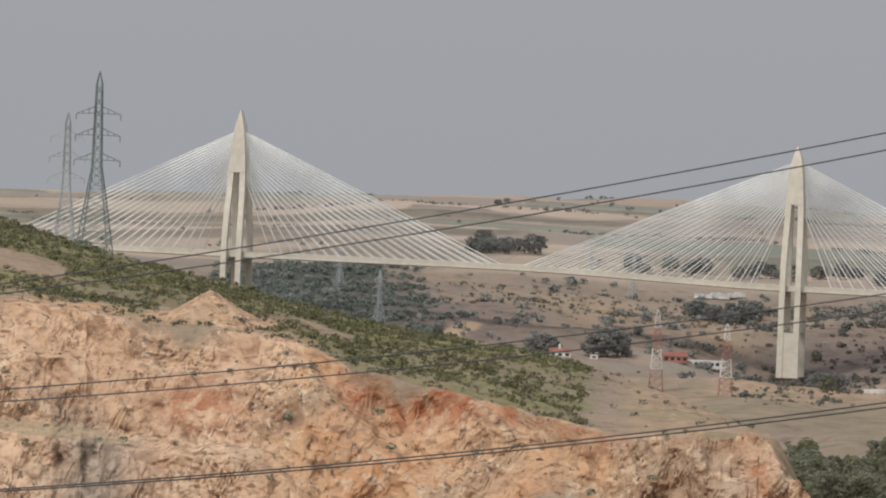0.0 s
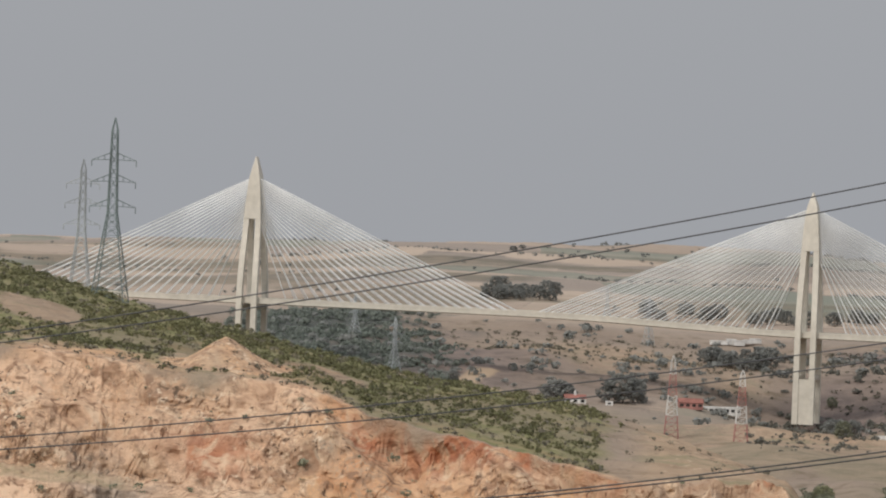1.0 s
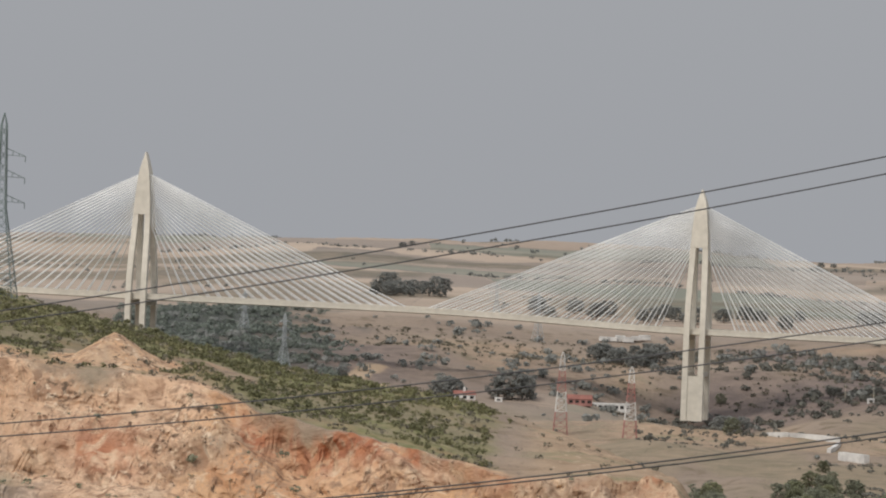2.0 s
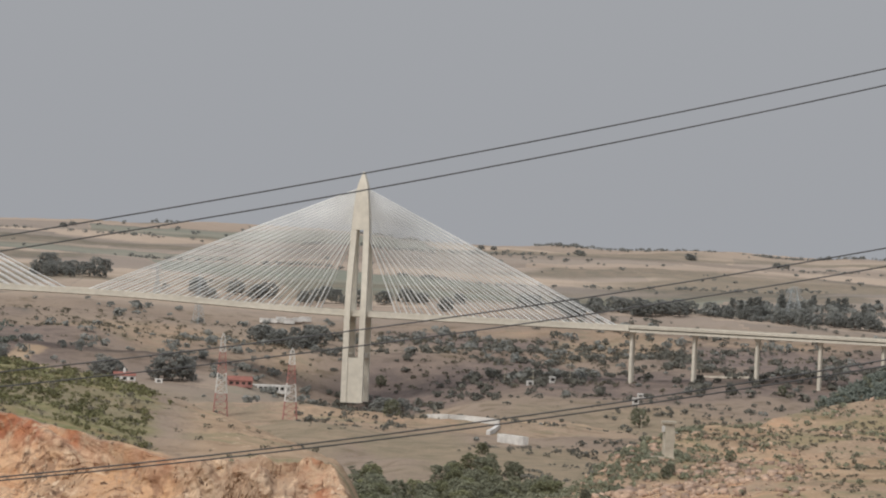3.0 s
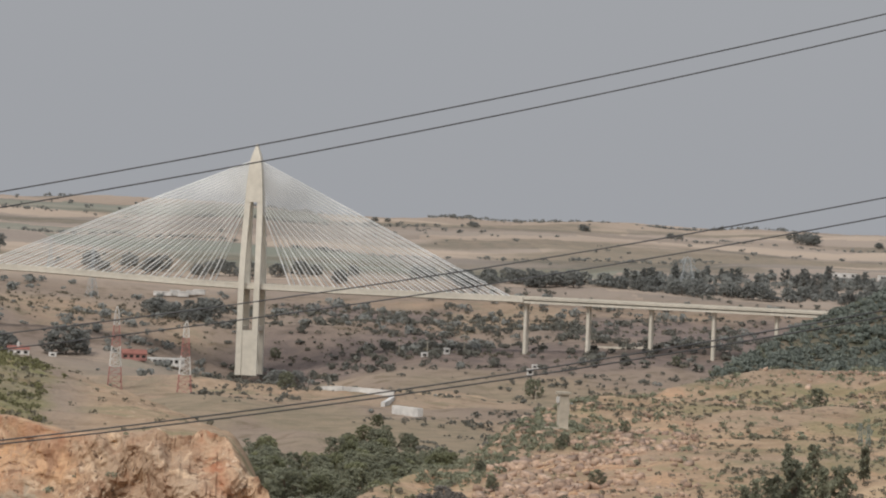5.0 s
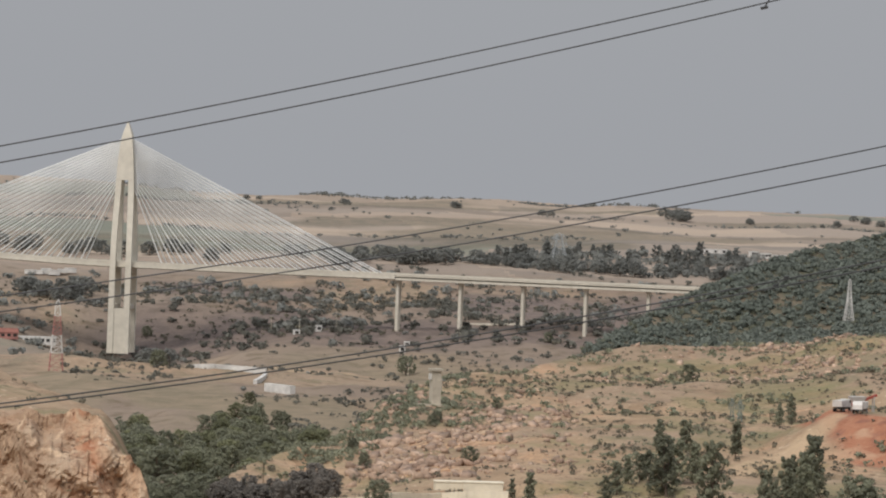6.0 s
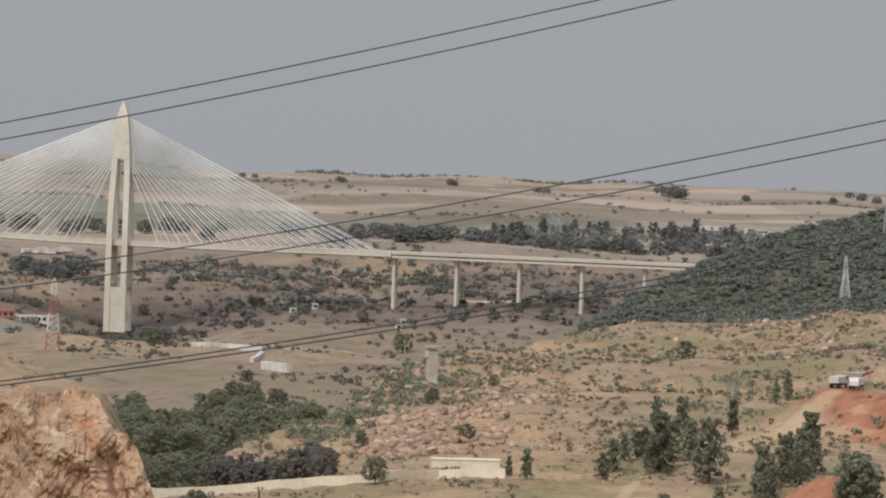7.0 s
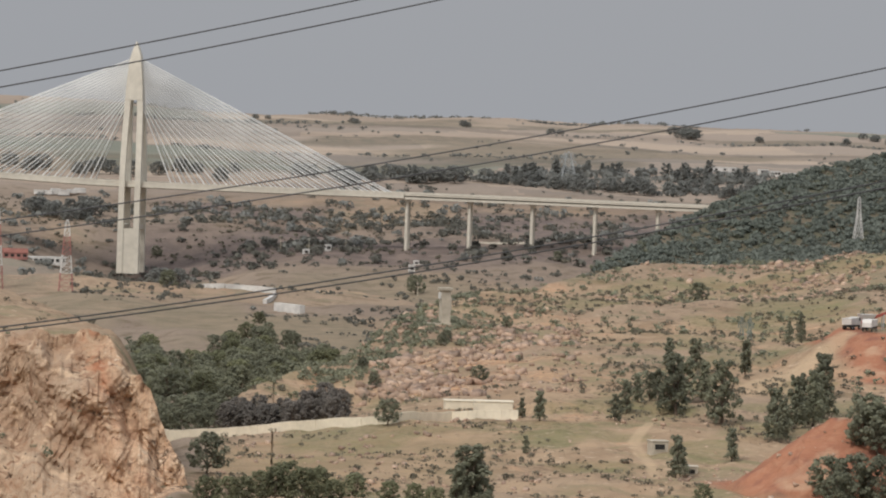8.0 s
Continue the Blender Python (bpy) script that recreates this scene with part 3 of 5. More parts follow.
def build_ground():
    fine = np.arange(-1080, 2270, 3.4)
    lap = 2 * math.pi * ARC
    rest = np.linspace(fine[-1] + 40, fine[0] + lap - 40, 90)
    us = np.concatenate([fine, rest])
    k = len(us)
    rb = brink_line(us)
    run = np.maximum(brink_height(us) - 24, 4) * 1.0
    rb = np.where(us < 900, rb, 900.0)
    run = np.where(us < 900, run, 30.0)
    pieces = [(0 * rb + 0.3, 0 * rb + 120, 16, 2.2), (0 * rb + 130, rb - run - 8, 60, 0.8), (rb - run - 6, rb + 6, 120, 1.0),
              (rb + 8, 0 * rb + 1620, 190, 1.15), (0 * rb + 1628, 0 * rb + 4990, 210, 1.25)]
    rows = []
    for lo, hi, count, power in pieces:
        t = np.linspace(0, 1, count)[:, None] ** power
        rows.append(lo[None] + (hi - lo)[None] * t)
    r = np.concatenate(rows)
    u = np.broadcast_to(us[None], r.shape)
    wrapped = np.where(u > 2600, np.where(u > lap / 2, -1400, 2600), u)
    z = height(wrapped, r)
    side = (u > 2300).astype(float)
    x, y = r * np.sin(u / ARC), r * np.cos(u / ARC)
    z = z + side * fbm(x, y, 400, 3, 7) * 20 * step(100, 600, r)
    cover = masks(wrapped, r, x, y)
    # gullies run down the face, broken rock stands out from it
    gully = np.abs(fbm(x + 0.62 * z, z * 0.20, 11, 4, 131)) * (1 - step(-420, -330, u)) * 0.6 + np.abs(fbm(x + 0.62 * z, z * 0.20, 13, 4, 131)) * step(-420, -330, u) * (1 - 0.6 * step(430, 560, u))
    upright = np.abs(fbm(x + 0.10 * z, z * 0.12, 7, 4, 141)) * (np.exp(-((u + 590) / 70) ** 2) + 0.45 * step(470, 590, u))
    rr = r - cover["rock"] * (r > 850) * (u < 900) * (step(rb[None] + 1, rb[None] - 5, r) * (1 - step(300, 430, u)) + 1.5 * step(rb[None] + 3, rb[None] - 3, r) * step(300, 430, u)) * (7 * blocky(fbm(x + 0.6 * z, z * 0.9 - 0.4 * x, 20, 4, 101), 9) + 2.6 * blocky(fbm(x - z * 0.5, z * 0.9, 6, 2, 111), 5) + 0.5 * fbm(x, z, 1.5, 2, 121) - 6.5 * np.minimum(gully, 0.35) - 7.5 * np.minimum(upright, 0.3))
    x, y = rr * np.sin(u / ARC), rr * np.cos(u / ARC)
    verts = np.stack([x, y, z], -1).reshape(-1, 3)
    n = r.shape[0]
    i, j = np.meshgrid(np.arange(n - 1), np.arange(k), indexing="ij")
    a, b = i * k + j, i * k + (j + 1) % k
    faces = np.stack([a, b, b + k, a + k], -1).reshape(-1, 4)
    fan = np.arange(1, k - 2, 2)
    faces = np.concatenate([faces, np.stack([fan * 0, fan + 2, fan + 1, fan], -1)])
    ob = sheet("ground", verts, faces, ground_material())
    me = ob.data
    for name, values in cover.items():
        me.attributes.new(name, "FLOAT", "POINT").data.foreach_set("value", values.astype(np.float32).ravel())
    me.polygons.foreach_set("use_smooth", np.concatenate([((r[:-1] < 860) | (r[:-1] > 1100)).ravel(), np.ones(len(fan), bool)]))
    tagged(ob, "dry tan hills, quarry cliff and valley ground", "ground", kind="structure")
    return ob


build_ground()

# ---- the cable-stayed bridge ----
LEFT, RIGHT = Vector((2953 * math.sin(-344 / ARC), 2953 * math.cos(-344 / ARC), 0)), Vector((2881 * math.sin(641 / ARC), 2881 * math.cos(641 / ARC), 0))
ALONG = (RIGHT - LEFT).normalized()
ACROSS = Vector((-ALONG.y, ALONG.x, 0))     # away from the viewer
SPAN = (RIGHT - LEFT).length
deck_height = spline([-400, -200, 0, 188, SPAN, 560, 960], [78.0, 76.4, 74.2, 72.6, 66.2, 64.6, 60.6])


def on_bridge(s, across, z):
    return LEFT + ALONG * s + ACROSS * across + Vector((0, 0, z))


def girder(name, s0, s1, section, material, parent, n=40, label=""):
    bm = bmesh.new()
    rings = []
    for i in range(n + 1):
        s = s0 + (s1 - s0) * i / n
        h = float(deck_height(s))
        rings.append([on_bridge(s, a, h + z) for a, z in section])
    loft(bm, rings)
    bmesh.ops.recalc_face_normals(bm, faces=bm.faces)
    return part(name, bm, material, parent, label)


HALF = 12.2
SIDE = 174.0
bridge = empty("cable_stayed_bridge", LEFT)
BACK = bridge.matrix_world.inverted()


def own(ob):
    """Keeps a part of the bridge, built in world places, where it is."""
    if ob.parent.parent is None:
        ob.matrix_parent_inverse = BACK
    return ob


own(girder("deck", -190, SPAN + SIDE, [(-HALF, 0.2), (-HALF, -2.4), (-HALF + 1.6, -3.0), (HALF - 1.6, -3.0), (HALF, -2.4), (HALF, 0.2)], CONCRETE, bridge, 60))
own(girder("roadway", -190, SPAN + SIDE, [(-HALF + 1, 0.2), (-HALF + 1, 0.28), (HALF - 1, 0.28), (HALF - 1, 0.2)], ASPHALT, bridge, 60))
for side in (-1, 1):
    own(girder("parapet", -190, SPAN + SIDE, [(side * HALF - 0.15, 0.2), (side * HALF - 0.15, 1.15), (side * HALF + 0.15, 1.15), (side * HALF + 0.15, 0.2)], CONCRETE, bridge, 60))


def tower(s0, deck_z, foot_z, top_z):
    """Two pairs of slender legs that close into one pointed blade."""
    gap = spline([foot_z, deck_z, deck_z + 52, deck_z + 80, top_z], [14.2, 13.4, 5.4, 2.8, 0.4])       # half distance of the two planes
    wide = spline([foot_z, deck_z - 40, deck_z, deck_z + 52, deck_z + 79, top_z], [6.9, 6.8, 6.8, 5.7, 3.5, 0.25])  # half width along the bridge
    root = new("tower")
    root.parent = bridge
    root.matrix_parent_inverse = BACK
    open_top = deck_z + 52.5
    for across in (-1, 1):
        for along in (-1, 1):
            bm = bmesh.new()
            rings = []
            for i in range(15):
                z = foot_z + (open_top - foot_z) * i / 14
                c, outer = across * float(gap(z)), along * float(wide(z))
                inner = outer - along * 3.6
                rings.append([on_bridge(s0 + a, c + b, z) for a, b in ((outer, -1.9), (outer, 1.9), (inner, 1.9), (inner, -1.9))])
            loft(bm, rings)
            bmesh.ops.recalc_face_normals(bm, faces=bm.faces)
            own(part("leg", bm, CONCRETE, root))
        bm = bmesh.new()
        rings = []
        for i in range(13):
            z = open_top + (top_z - open_top) * i / 12
            c, w = across * float(gap(z)), float(wide(z))
            inside = 2.2 if i < 12 else 0.3
            lo, hi = (c - 1.9, min(c + inside, -0.01)) if across < 0 else (max(c - inside, 0.01), c + 1.9)
            rings.append([on_bridge(s0 + a, b, z) for a, b in ((-w, lo), (-w * 0.96, lo - 0.25), (w * 0.96, lo - 0.25), (w, lo), (w, hi), (-w, hi))])
        loft(bm, rings)
        bmesh.ops.recalc_face_normals(bm, faces=bm.faces)
        own(part("blade", bm, CONCRETE, root))
        bm = bmesh.new()
        c = across * float(gap(foot_z + 14))
        w = float(wide(foot_z + 14)) - 3.2
        loft(bm, [[on_bridge(s0 + a, c + b, z) for a, b in ((-w, -1.3), (w, -1.3), (w, 1.3), (-w, 1.3))] for z in (foot_z, foot_z + 28.5)])
        own(part("base_panel", bm, CONCRETE, root))
    for z in (foot_z + 28, deck_z - 6.5):
        for along in (-1, 1):
            bm = bmesh.new()
            c = along * (float(wide(z)) - 2.0)
            g = float(gap(z))
            loft(bm, [[on_bridge(s0 + c + a, b, z + h) for a, b in ((-1.3, -g), (1.3, -g), (1.3, g), (-1.3, g))] for h in (0, 3.0)])
            own(part("cross_beam", bm, CONCRETE, root))
    # stays
    for across in (-1, 1):
        for along in (-1, 1):
            for i in range(20):
                far = 26.0 + (148.0 if 0 < s0 + along * 100 < SPAN else 138.0) * i / 19
                s1 = s0 + along * far
                top = deck_z + 49 + 29.5 * (i / 19) ** 0.9
                w = float(wide(top)) * 0.9
                bm = bmesh.new()
                beam(bm, on_bridge(s0 + along * w, across * float(gap(top)), top), on_bridge(s1, across * (HALF - 0.5), float(deck_height(s1)) + 0.4), 0.64, 6)
                own(part("stay_cable", bm, STAY, bridge))


tower(0, 74.2, -6, 167.3)
tower(SPAN, 66.2, 9.0, 155.8)
tagged(bridge, "cream concrete cable-stayed bridge with two pointed towers and white stays", "bridge")

viaduct = empty("approach_viaduct", on_bridge(SPAN + SIDE, 0, 0))
BACK = viaduct.matrix_world.inverted()
V0, V1 = SPAN + SIDE + 0.4, SPAN + SIDE + 215
own(girder("deck_slab", V0, V1, [(-HALF, 0.2), (-HALF, -0.75), (-HALF + 3, -1.0), (HALF - 3, -1.0), (HALF, -0.75), (HALF, 0.2)], CONCRETE, viaduct, 24))
own(girder("girder", V0, V1, [(-HALF + 0.6, -1.6), (-HALF + 0.6, -3.0), (-4, -3.2), (4, -3.2), (HALF - 0.6, -3.0), (HALF - 0.6, -1.6)], CONCRETE, viaduct, 24))
own(girder("web", V0, V1, [(-HALF + 3.4, -0.95), (-HALF + 3.4, -1.65), (HALF - 3.4, -1.65), (HALF - 3.4, -0.95)], CONCRETE_GREY, viaduct, 24))
for side in (-1, 1):
    own(girder("parapet", V0, V1, [(side * HALF - 0.15, 0.2), (side * HALF - 0.15, 1.1), (side * HALF + 0.15, 1.1), (side * HALF + 0.15, 0.2)], CONCRETE, viaduct, 24))
own(girder("roadway", V0, V1, [(-HALF + 1, 0.2), (-HALF + 1, 0.28), (HALF - 1, 0.28), (HALF - 1, 0.2)], ASPHALT, viaduct, 24))
for i in range(5):
    s = SPAN + SIDE + 1.8 + 39.6 * i
    h = float(deck_height(s))
    place = on_bridge(s, 0, 0)
    foot = float(height(np.array([math.atan2(place.x, place.y) * ARC]), np.array([math.hypot(place.x, place.y)]))[0]) - 1.5
    for a in (-6.5, 6.5):
        bm = bmesh.new()
        loft(bm, [[on_bridge(s + 1.25 * math.cos(q), a + 1.6 * math.sin(q), z) for q in [k * math.pi / 5 for k in range(10)]] for z in (foot, h - 4.4)])
        loft(bm, [[on_bridge(s + p * e, a + q * e2, z) for p, q in ((-1, -1), (1, -1), (1, 1), (-1, 1))] for z, e, e2 in ((h - 4.4, 1.4, 1.8), (h - 3.25, 2.1, 2.8))])
        bmesh.ops.recalc_face_normals(bm, faces=bm.faces)
        own(part("pier", bm, CONCRETE, viaduct))
tagged(viaduct, "cream concrete approach viaduct on slender piers", "viaduct")


# ---- overhead conductors close to the viewpoint ----
def conductor(name, c2, c1, c0, away, label, thick=0.034):
    cu = bpy.data.curves.new(name, "CURVE")
    cu.dimensions = "3D"
    cu.bevel_depth, cu.bevel_resolution = thick / 2, 1
    sp = cu.splines.new("POLY")
    us = np.linspace(-1500, 2800, 60)
    sp.points.add(len(us) - 1)
    for p, u in zip(sp.points, us):
        p.co = (away * math.tan(u / ARC), away, EYE_Z + (c2 * u * u + c1 * u + c0) / ARC * away / math.cos(u / ARC), 1)
    cu.materials.append(WIRE)
    return tagged(new(name, cu), label, "power line", "conductors")


def spacer(u, c_a, c_b, away):
    def at(c, v, k=0.0):
        return Vector((away * math.tan(v / ARC), away - k, EYE_Z + (c[0] * v * v + c[1] * v + c[2]) / ARC * away))
    bm = bmesh.new()
    a, b = at(c_a, u + 12), at(c_b, u - 6)
    beam(bm, a, b, 0.045)
    for p in (a, b):
        beam(bm, p - Vector((0.09, 0, 0.02)), p + Vector((0.09, 0, 0.02)), 0.075, 6)
    ob = part("line_spacer", bm, WIRE)
    return tagged(ob, "dark metal spacer clamped between two conductors", "spacer")


UP = [(1.751e-05, 0.20725, -42.96), (2.165e-05, 0.19877, -69.36)]
MID = [(2.587e-05, 0.14336, -283.02), (2.64e-05, 0.13827, -308.84)]
LOW = [(2.735e-05, 0.13287, -469.0), (2.752e-05, 0.12963, -475.0)]
for pair, away in ((UP, 112.0), (MID, 118.0), (LOW, 150.0)):
    for c in pair:
        conductor("conductor", *c, away, "thin dark overhead conductor of a twin bundle", 0.040 if away < 140 else 0.056)
spacer(1762, *UP, 112.0)
spacer(1800, *LOW, 150.0)


# ---- lattice towers ----
def lattice_tower(name, u, r, tall, arms, steel, label, spread=9.0, neck=2.4, waist=0.485, member=0.23, turn=0.0, bands=None, panels=9, lift=0.0, first=0):
    """A square steel lattice tower: leg and bracing panels, cross arms with hanging insulators."""
    base = spot(u, r, lift - 0.4)
    root = empty(name, base, turn)

    def half(t):
        if t < waist:
            return (spread + (neck - spread) * (t / waist)) / 2
        return (neck + (neck * 0.62 - neck) * min((t - waist) / (0.93 - waist), 1)) / 2 if t < 0.93 else neck * 0.31 * (1 - (t - 0.93) / 0.07) + 0.02

    levels = [waist * (1 - (1 - k / panels) ** 1.25) for k in range(panels + 1)] if waist > 0.05 else [0]
    count = max(3, int((0.93 - waist) * tall / (neck * 1.15)))
    levels += [waist + (0.93 - waist) * (k + 1) / count for k in range(count)] + [1.0]

    def corner(t, q):
        h = half(t)
        return Vector(((-h, h, h, -h)[q % 4], (-h, -h, h, h)[q % 4], t * tall))

    if bands:
        groups = [[i for i in range(len(levels) - 1) if int(levels[i] * bands) == b] for b in range(bands)]
    else:
        split = sum(1 for t in levels if t < waist)
        groups = [list(range(split)), list(range(split, len(levels) - 1))]
    for b, group in enumerate(groups):
        if not group:
            continue
        bm = bmesh.new()
        for i in group:
            lo, hi = levels[i], levels[i + 1]
            for q in range(4):
                beam(bm, corner(lo, q), corner(hi, q), member * 1.35)
                beam(bm, corner(lo, q), corner(hi, q + 1), member * 0.75)
                beam(bm, corner(lo, q + 1), corner(hi, q), member * 0.75)
                beam(bm, corner(lo, q), corner(lo, q + 1), member * 0.7)
        mat = (WHITE_PAINT if b % 2 == first else FADED_RED) if bands else steel
        part("lattice_section", bm, mat, root, "white painted section" if bands and b % 2 == first else "")
    for t, reach in arms:
        for side in (-1, 1):
            bm = bmesh.new()
            h = half(t)
            tip = Vector((side * reach, 0, t * tall - 0.2))
            for y in (-h, h):
                beam(bm, (side * h, y, t * tall), tip, member)
                beam(bm, (side * h, y, t * tall + neck * 0.75), tip, member * 0.8)
                for k in (0.33, 0.66):
                    a = Vector((side * h, y, t * tall)).lerp(tip, k)
                    beam(bm, a, Vector((side * h, y, t * tall + neck * 0.75)).lerp(tip, k), member * 0.6)
            arm = part("cross_arm", bm, steel, root)
            bm = bmesh.new()
            beam(bm, tip, tip - Vector((0, 0, 1.6)), 0.26, 6)
            part("insulator", bm, steel, arm)
    return tagged(root, label, "power pylon")


ARMS = [(0.52, 6.2), (0.655, 6.0), (0.772, 6.0)]
lattice_tower("power_pylon", -596, 1205, 49.1, ARMS, GALVANISED, "tall green-grey steel lattice power pylon on the hill crest", turn=-6)
lattice_tower("power_pylon", -649, 1345, 47.4, [(0.593, 5.4), (0.724, 5.2), (0.848, 5.0)], PALE_STEEL, "grey steel lattice power pylon behind the hill crest", spread=7.4, neck=2.2, waist=0.55, turn=-4)
for u, r, tall in ((-89, 2860, 36), (359, 3220, 37), (284, 3440, 28), (-161, 3160, 30)):
    lattice_tower("power_pylon", u, r, tall, [(0.55, 5.5), (0.70, 5.2), (0.84, 4.6)], PALE_STEEL, "pale distant steel lattice power pylon on the slope", spread=7, neck=2.0, member=0.26, turn=u % 40, panels=6)
lattice_tower("power_pylon", 1409, 3582, 23, [(0.6, 7.0), (0.8, 6.0)], PALE_STEEL, "broad pale lattice pylon before a line of trees", spread=13, neck=6, waist=0.6, member=0.3, panels=5)
for u in (1725, 1739):
    lattice_tower("power_pylon", u, 1256, 6.6, [(0.8, 0.9)], GALVANISED, "small grey lattice pole on the dry slope", spread=1.3, neck=0.8, member=0.07, panels=5)
for u, r, tall in ((405, 2400, 44), (528, 2370, 39)):
    lattice_tower("lattice_mast", u, r, tall, [], PALE_STEEL, "red and white banded lattice mast in the valley", spread=7.5, neck=3.4, waist=0.7, member=0.30, bands=4, first=1)
lattice_tower("lattice_mast", 1924, 2052, 20.5, [], WHITE_PAINT, "pale painted lattice mast on the wooded hill", spread=4.4, neck=1.7, waist=0.6, member=0.2)
lattice_tower("lattice_mast", 1992, 2160, 19, [], PALE_STEEL, "slim pale lattice mast on the wooded ridge", spread=2.2, neck=1.3, waist=0.5, member=0.14)


def utility_pole(u, r, tall):
    bm = bmesh.new()
    p = spot(u, r, -0.3)
    root = empty("utility_pole", p)
    beam(bm, (0, 0, 0), (0, 0, tall), 0.42, 8, 0.26)
    part("pole", bm, CONCRETE_GREY, root)
    bm = bmesh.new()
    beam(bm, (-1.0, 0, tall - 0.5), (1.0, 0, tall - 0.5), 0.22)
    part("cross_arm", bm, PALE_STEEL, root)
    tagged(root, "pale concrete utility pole standing in dry ground", "utility pole", "utility poles")


for u, r, tall in ((905, 2860, 11), (955, 2850, 9), (1020, 2850, 14), (1306, 2890, 9), (716, 1500, 6.5), (760, 1420, 6), (1588, 3600, 11), (1690, 3640, 13), (1150, 2560, 8), (1210, 1300, 5)):
    utility_pole(u, r, tall)


# ---- walls and buildings ----
def wall_run(name, points, tall, thick, material, label, pieces=8):
    """A masonry wall that follows the ground, in panels."""
    root = empty(name, spot(*points[0]))
    back = root.matrix_world.inverted()
    line = []
    for (u0, r0), (u1, r1) in zip(points, points[1:]):
        for k in range(pieces):
            t = k / pieces
            line.append(spot(u0 + (u1 - u0) * t, r0 + (r1 - r0) * t))
    line.append(spot(*points[-1]))
    for _ in range(6):      # the coping runs smoothly over small humps
        levels = [p.z for p in line]
        for k in range(1, len(line) - 1):
            line[k].z = (levels[k - 1] + levels[k] + levels[k + 1]) / 3
    for a, b in zip(line, line[1:]):
        d = (b - a).normalized()
        n = Vector((-d.y, d.x, 0)).normalized() * thick / 2
        e = d * 0.02
        up = Vector((0, 0, tall + random.uniform(-0.06, 0.06)))
        down = Vector((0, 0, -1.8))
        bm = bmesh.new()
        loft(bm, [[back @ (p + q) for q in (-n + down, n + down, n + up, -n + up)] for p in (a + e, b - e)])
        bmesh.ops.recalc_face_normals(bm, faces=bm.faces)
        part("wall_panel", bm, material, root)
    return tagged(root, label, "wall")


wall_run("boundary_wall", [(690, 1052), (800, 1048), (900, 1041), (978, 1031), (1058, 1023), (1118, 1021), (1217, 1034), (1335, 1032)], 2.15, 0.5, CREAM_WALL, "long cream rendered boundary wall along the valley road")
wall_run("channel_wall", [(772, 2432), (811, 2410), (899, 2406)], 2.7, 2.2, WHITE_PAINT, "white concrete channel wall down the slope", 4)
wall_run("channel_wall", [(898, 2400), (880, 2338)], 1.6, 2.0, WHITE_PAINT, "short white concrete channel wall on the slope", 4)
wall_run("retaining_wall", [(901, 2258), (947, 2236)], 3.9, 3.0, WHITE_PAINT, "low white concrete retaining wall by the trees", 2)
wall_run("retaining_wall", [(1236, 2925), (1350, 2904)], 1.0, 1.0, CONCRETE, "low pale wall beneath the viaduct", 4)


def house(name, u, r, wide, deep, tall, turn, walls, label, roof=None, openings=3, lift=0.0):
    """Walls on a plinth, a flat or pitched roof, and dark window openings with frames."""
    root = empty(name, spot(u, r, lift - 0.2), turn)
    bm = box(bmesh.new(), (-wide / 2, -deep / 2, -0.6), (wide / 2, deep / 2, tall), bevel=0.05)
    part("wall_shell", bm, walls, root)
    bm = bmesh.new()
    if roof:
        rise = deep * 0.28
        o = 0.35
        loft(bm, [[(x, -deep / 2 - o, tall - 0.05), (x, -deep / 2 - o, tall + 0.12), (x, 0, tall + rise + 0.12), (x, deep / 2 + o, tall + 0.12), (x, deep / 2 + o, tall - 0.05), (x, 0, tall + rise - 0.1)]
                  for x in (-wide / 2 - o, wide / 2 + o)])
        bmesh.ops.recalc_face_normals(bm, faces=bm.faces)
        part("roof", bm, roof, root)
    else:
        box(bm, (-wide / 2 - 0.15, -deep / 2 - 0.15, tall), (wide / 2 + 0.15, deep / 2 + 0.15, tall + 0.3), bevel=0.04)
        part("roof", bm, walls, root)
    for k in range(openings):
        x = -wide / 2 + wide * (k + 0.5) / openings
        w = min(1.1, wide / openings * 0.4)
        bm = box(bmesh.new(), (x - w, -deep / 2 - 0.06, tall * 0.35), (x + w, -deep / 2 + 0.1, tall * 0.8))
        pane = part("window", bm, DARK, root)
        bm = box(bmesh.new(), (x - w - 0.1, -deep / 2 - 0.12, tall * 0.35 - 0.15), (x + w + 0.1, -deep / 2 + 0.05, tall * 0.35))
        part("sill", bm, walls, pane)
    return tagged(root, label, "building")


h = house("farmhouse", 233, 2744, 13, 8, 3.6, 4, WHITE_PAINT, "small white farmhouse with a red pitched roof", TILE_RED)
bm = bmesh.new()
loft(bm, [[(s * a, s2 * a, z) for s, s2 in ((-1, -1), (1, -1), (1, 1), (-1, 1))] for z, a in ((0, 0.9), (7.2, 0.75), (8.8, 0.1))])
part("turret", bm, WHITE_PAINT, h, "slim white turret")
house("shed", 294, 2746, 4.5, 4, 2.4, 0, WHITE_PAINT, "small white flat-roofed shed in the field", None, 1)
house("barn", 437, 2784, 15, 9, 3.6, 3, FADED_RED, "long faded red barn with a pitched roof", TILE_RED, 4)
house("depot", 492, 2850, 24, 9, 4.3, 3, WHITE_PAINT, "long white flat-roofed depot building", None, 7)
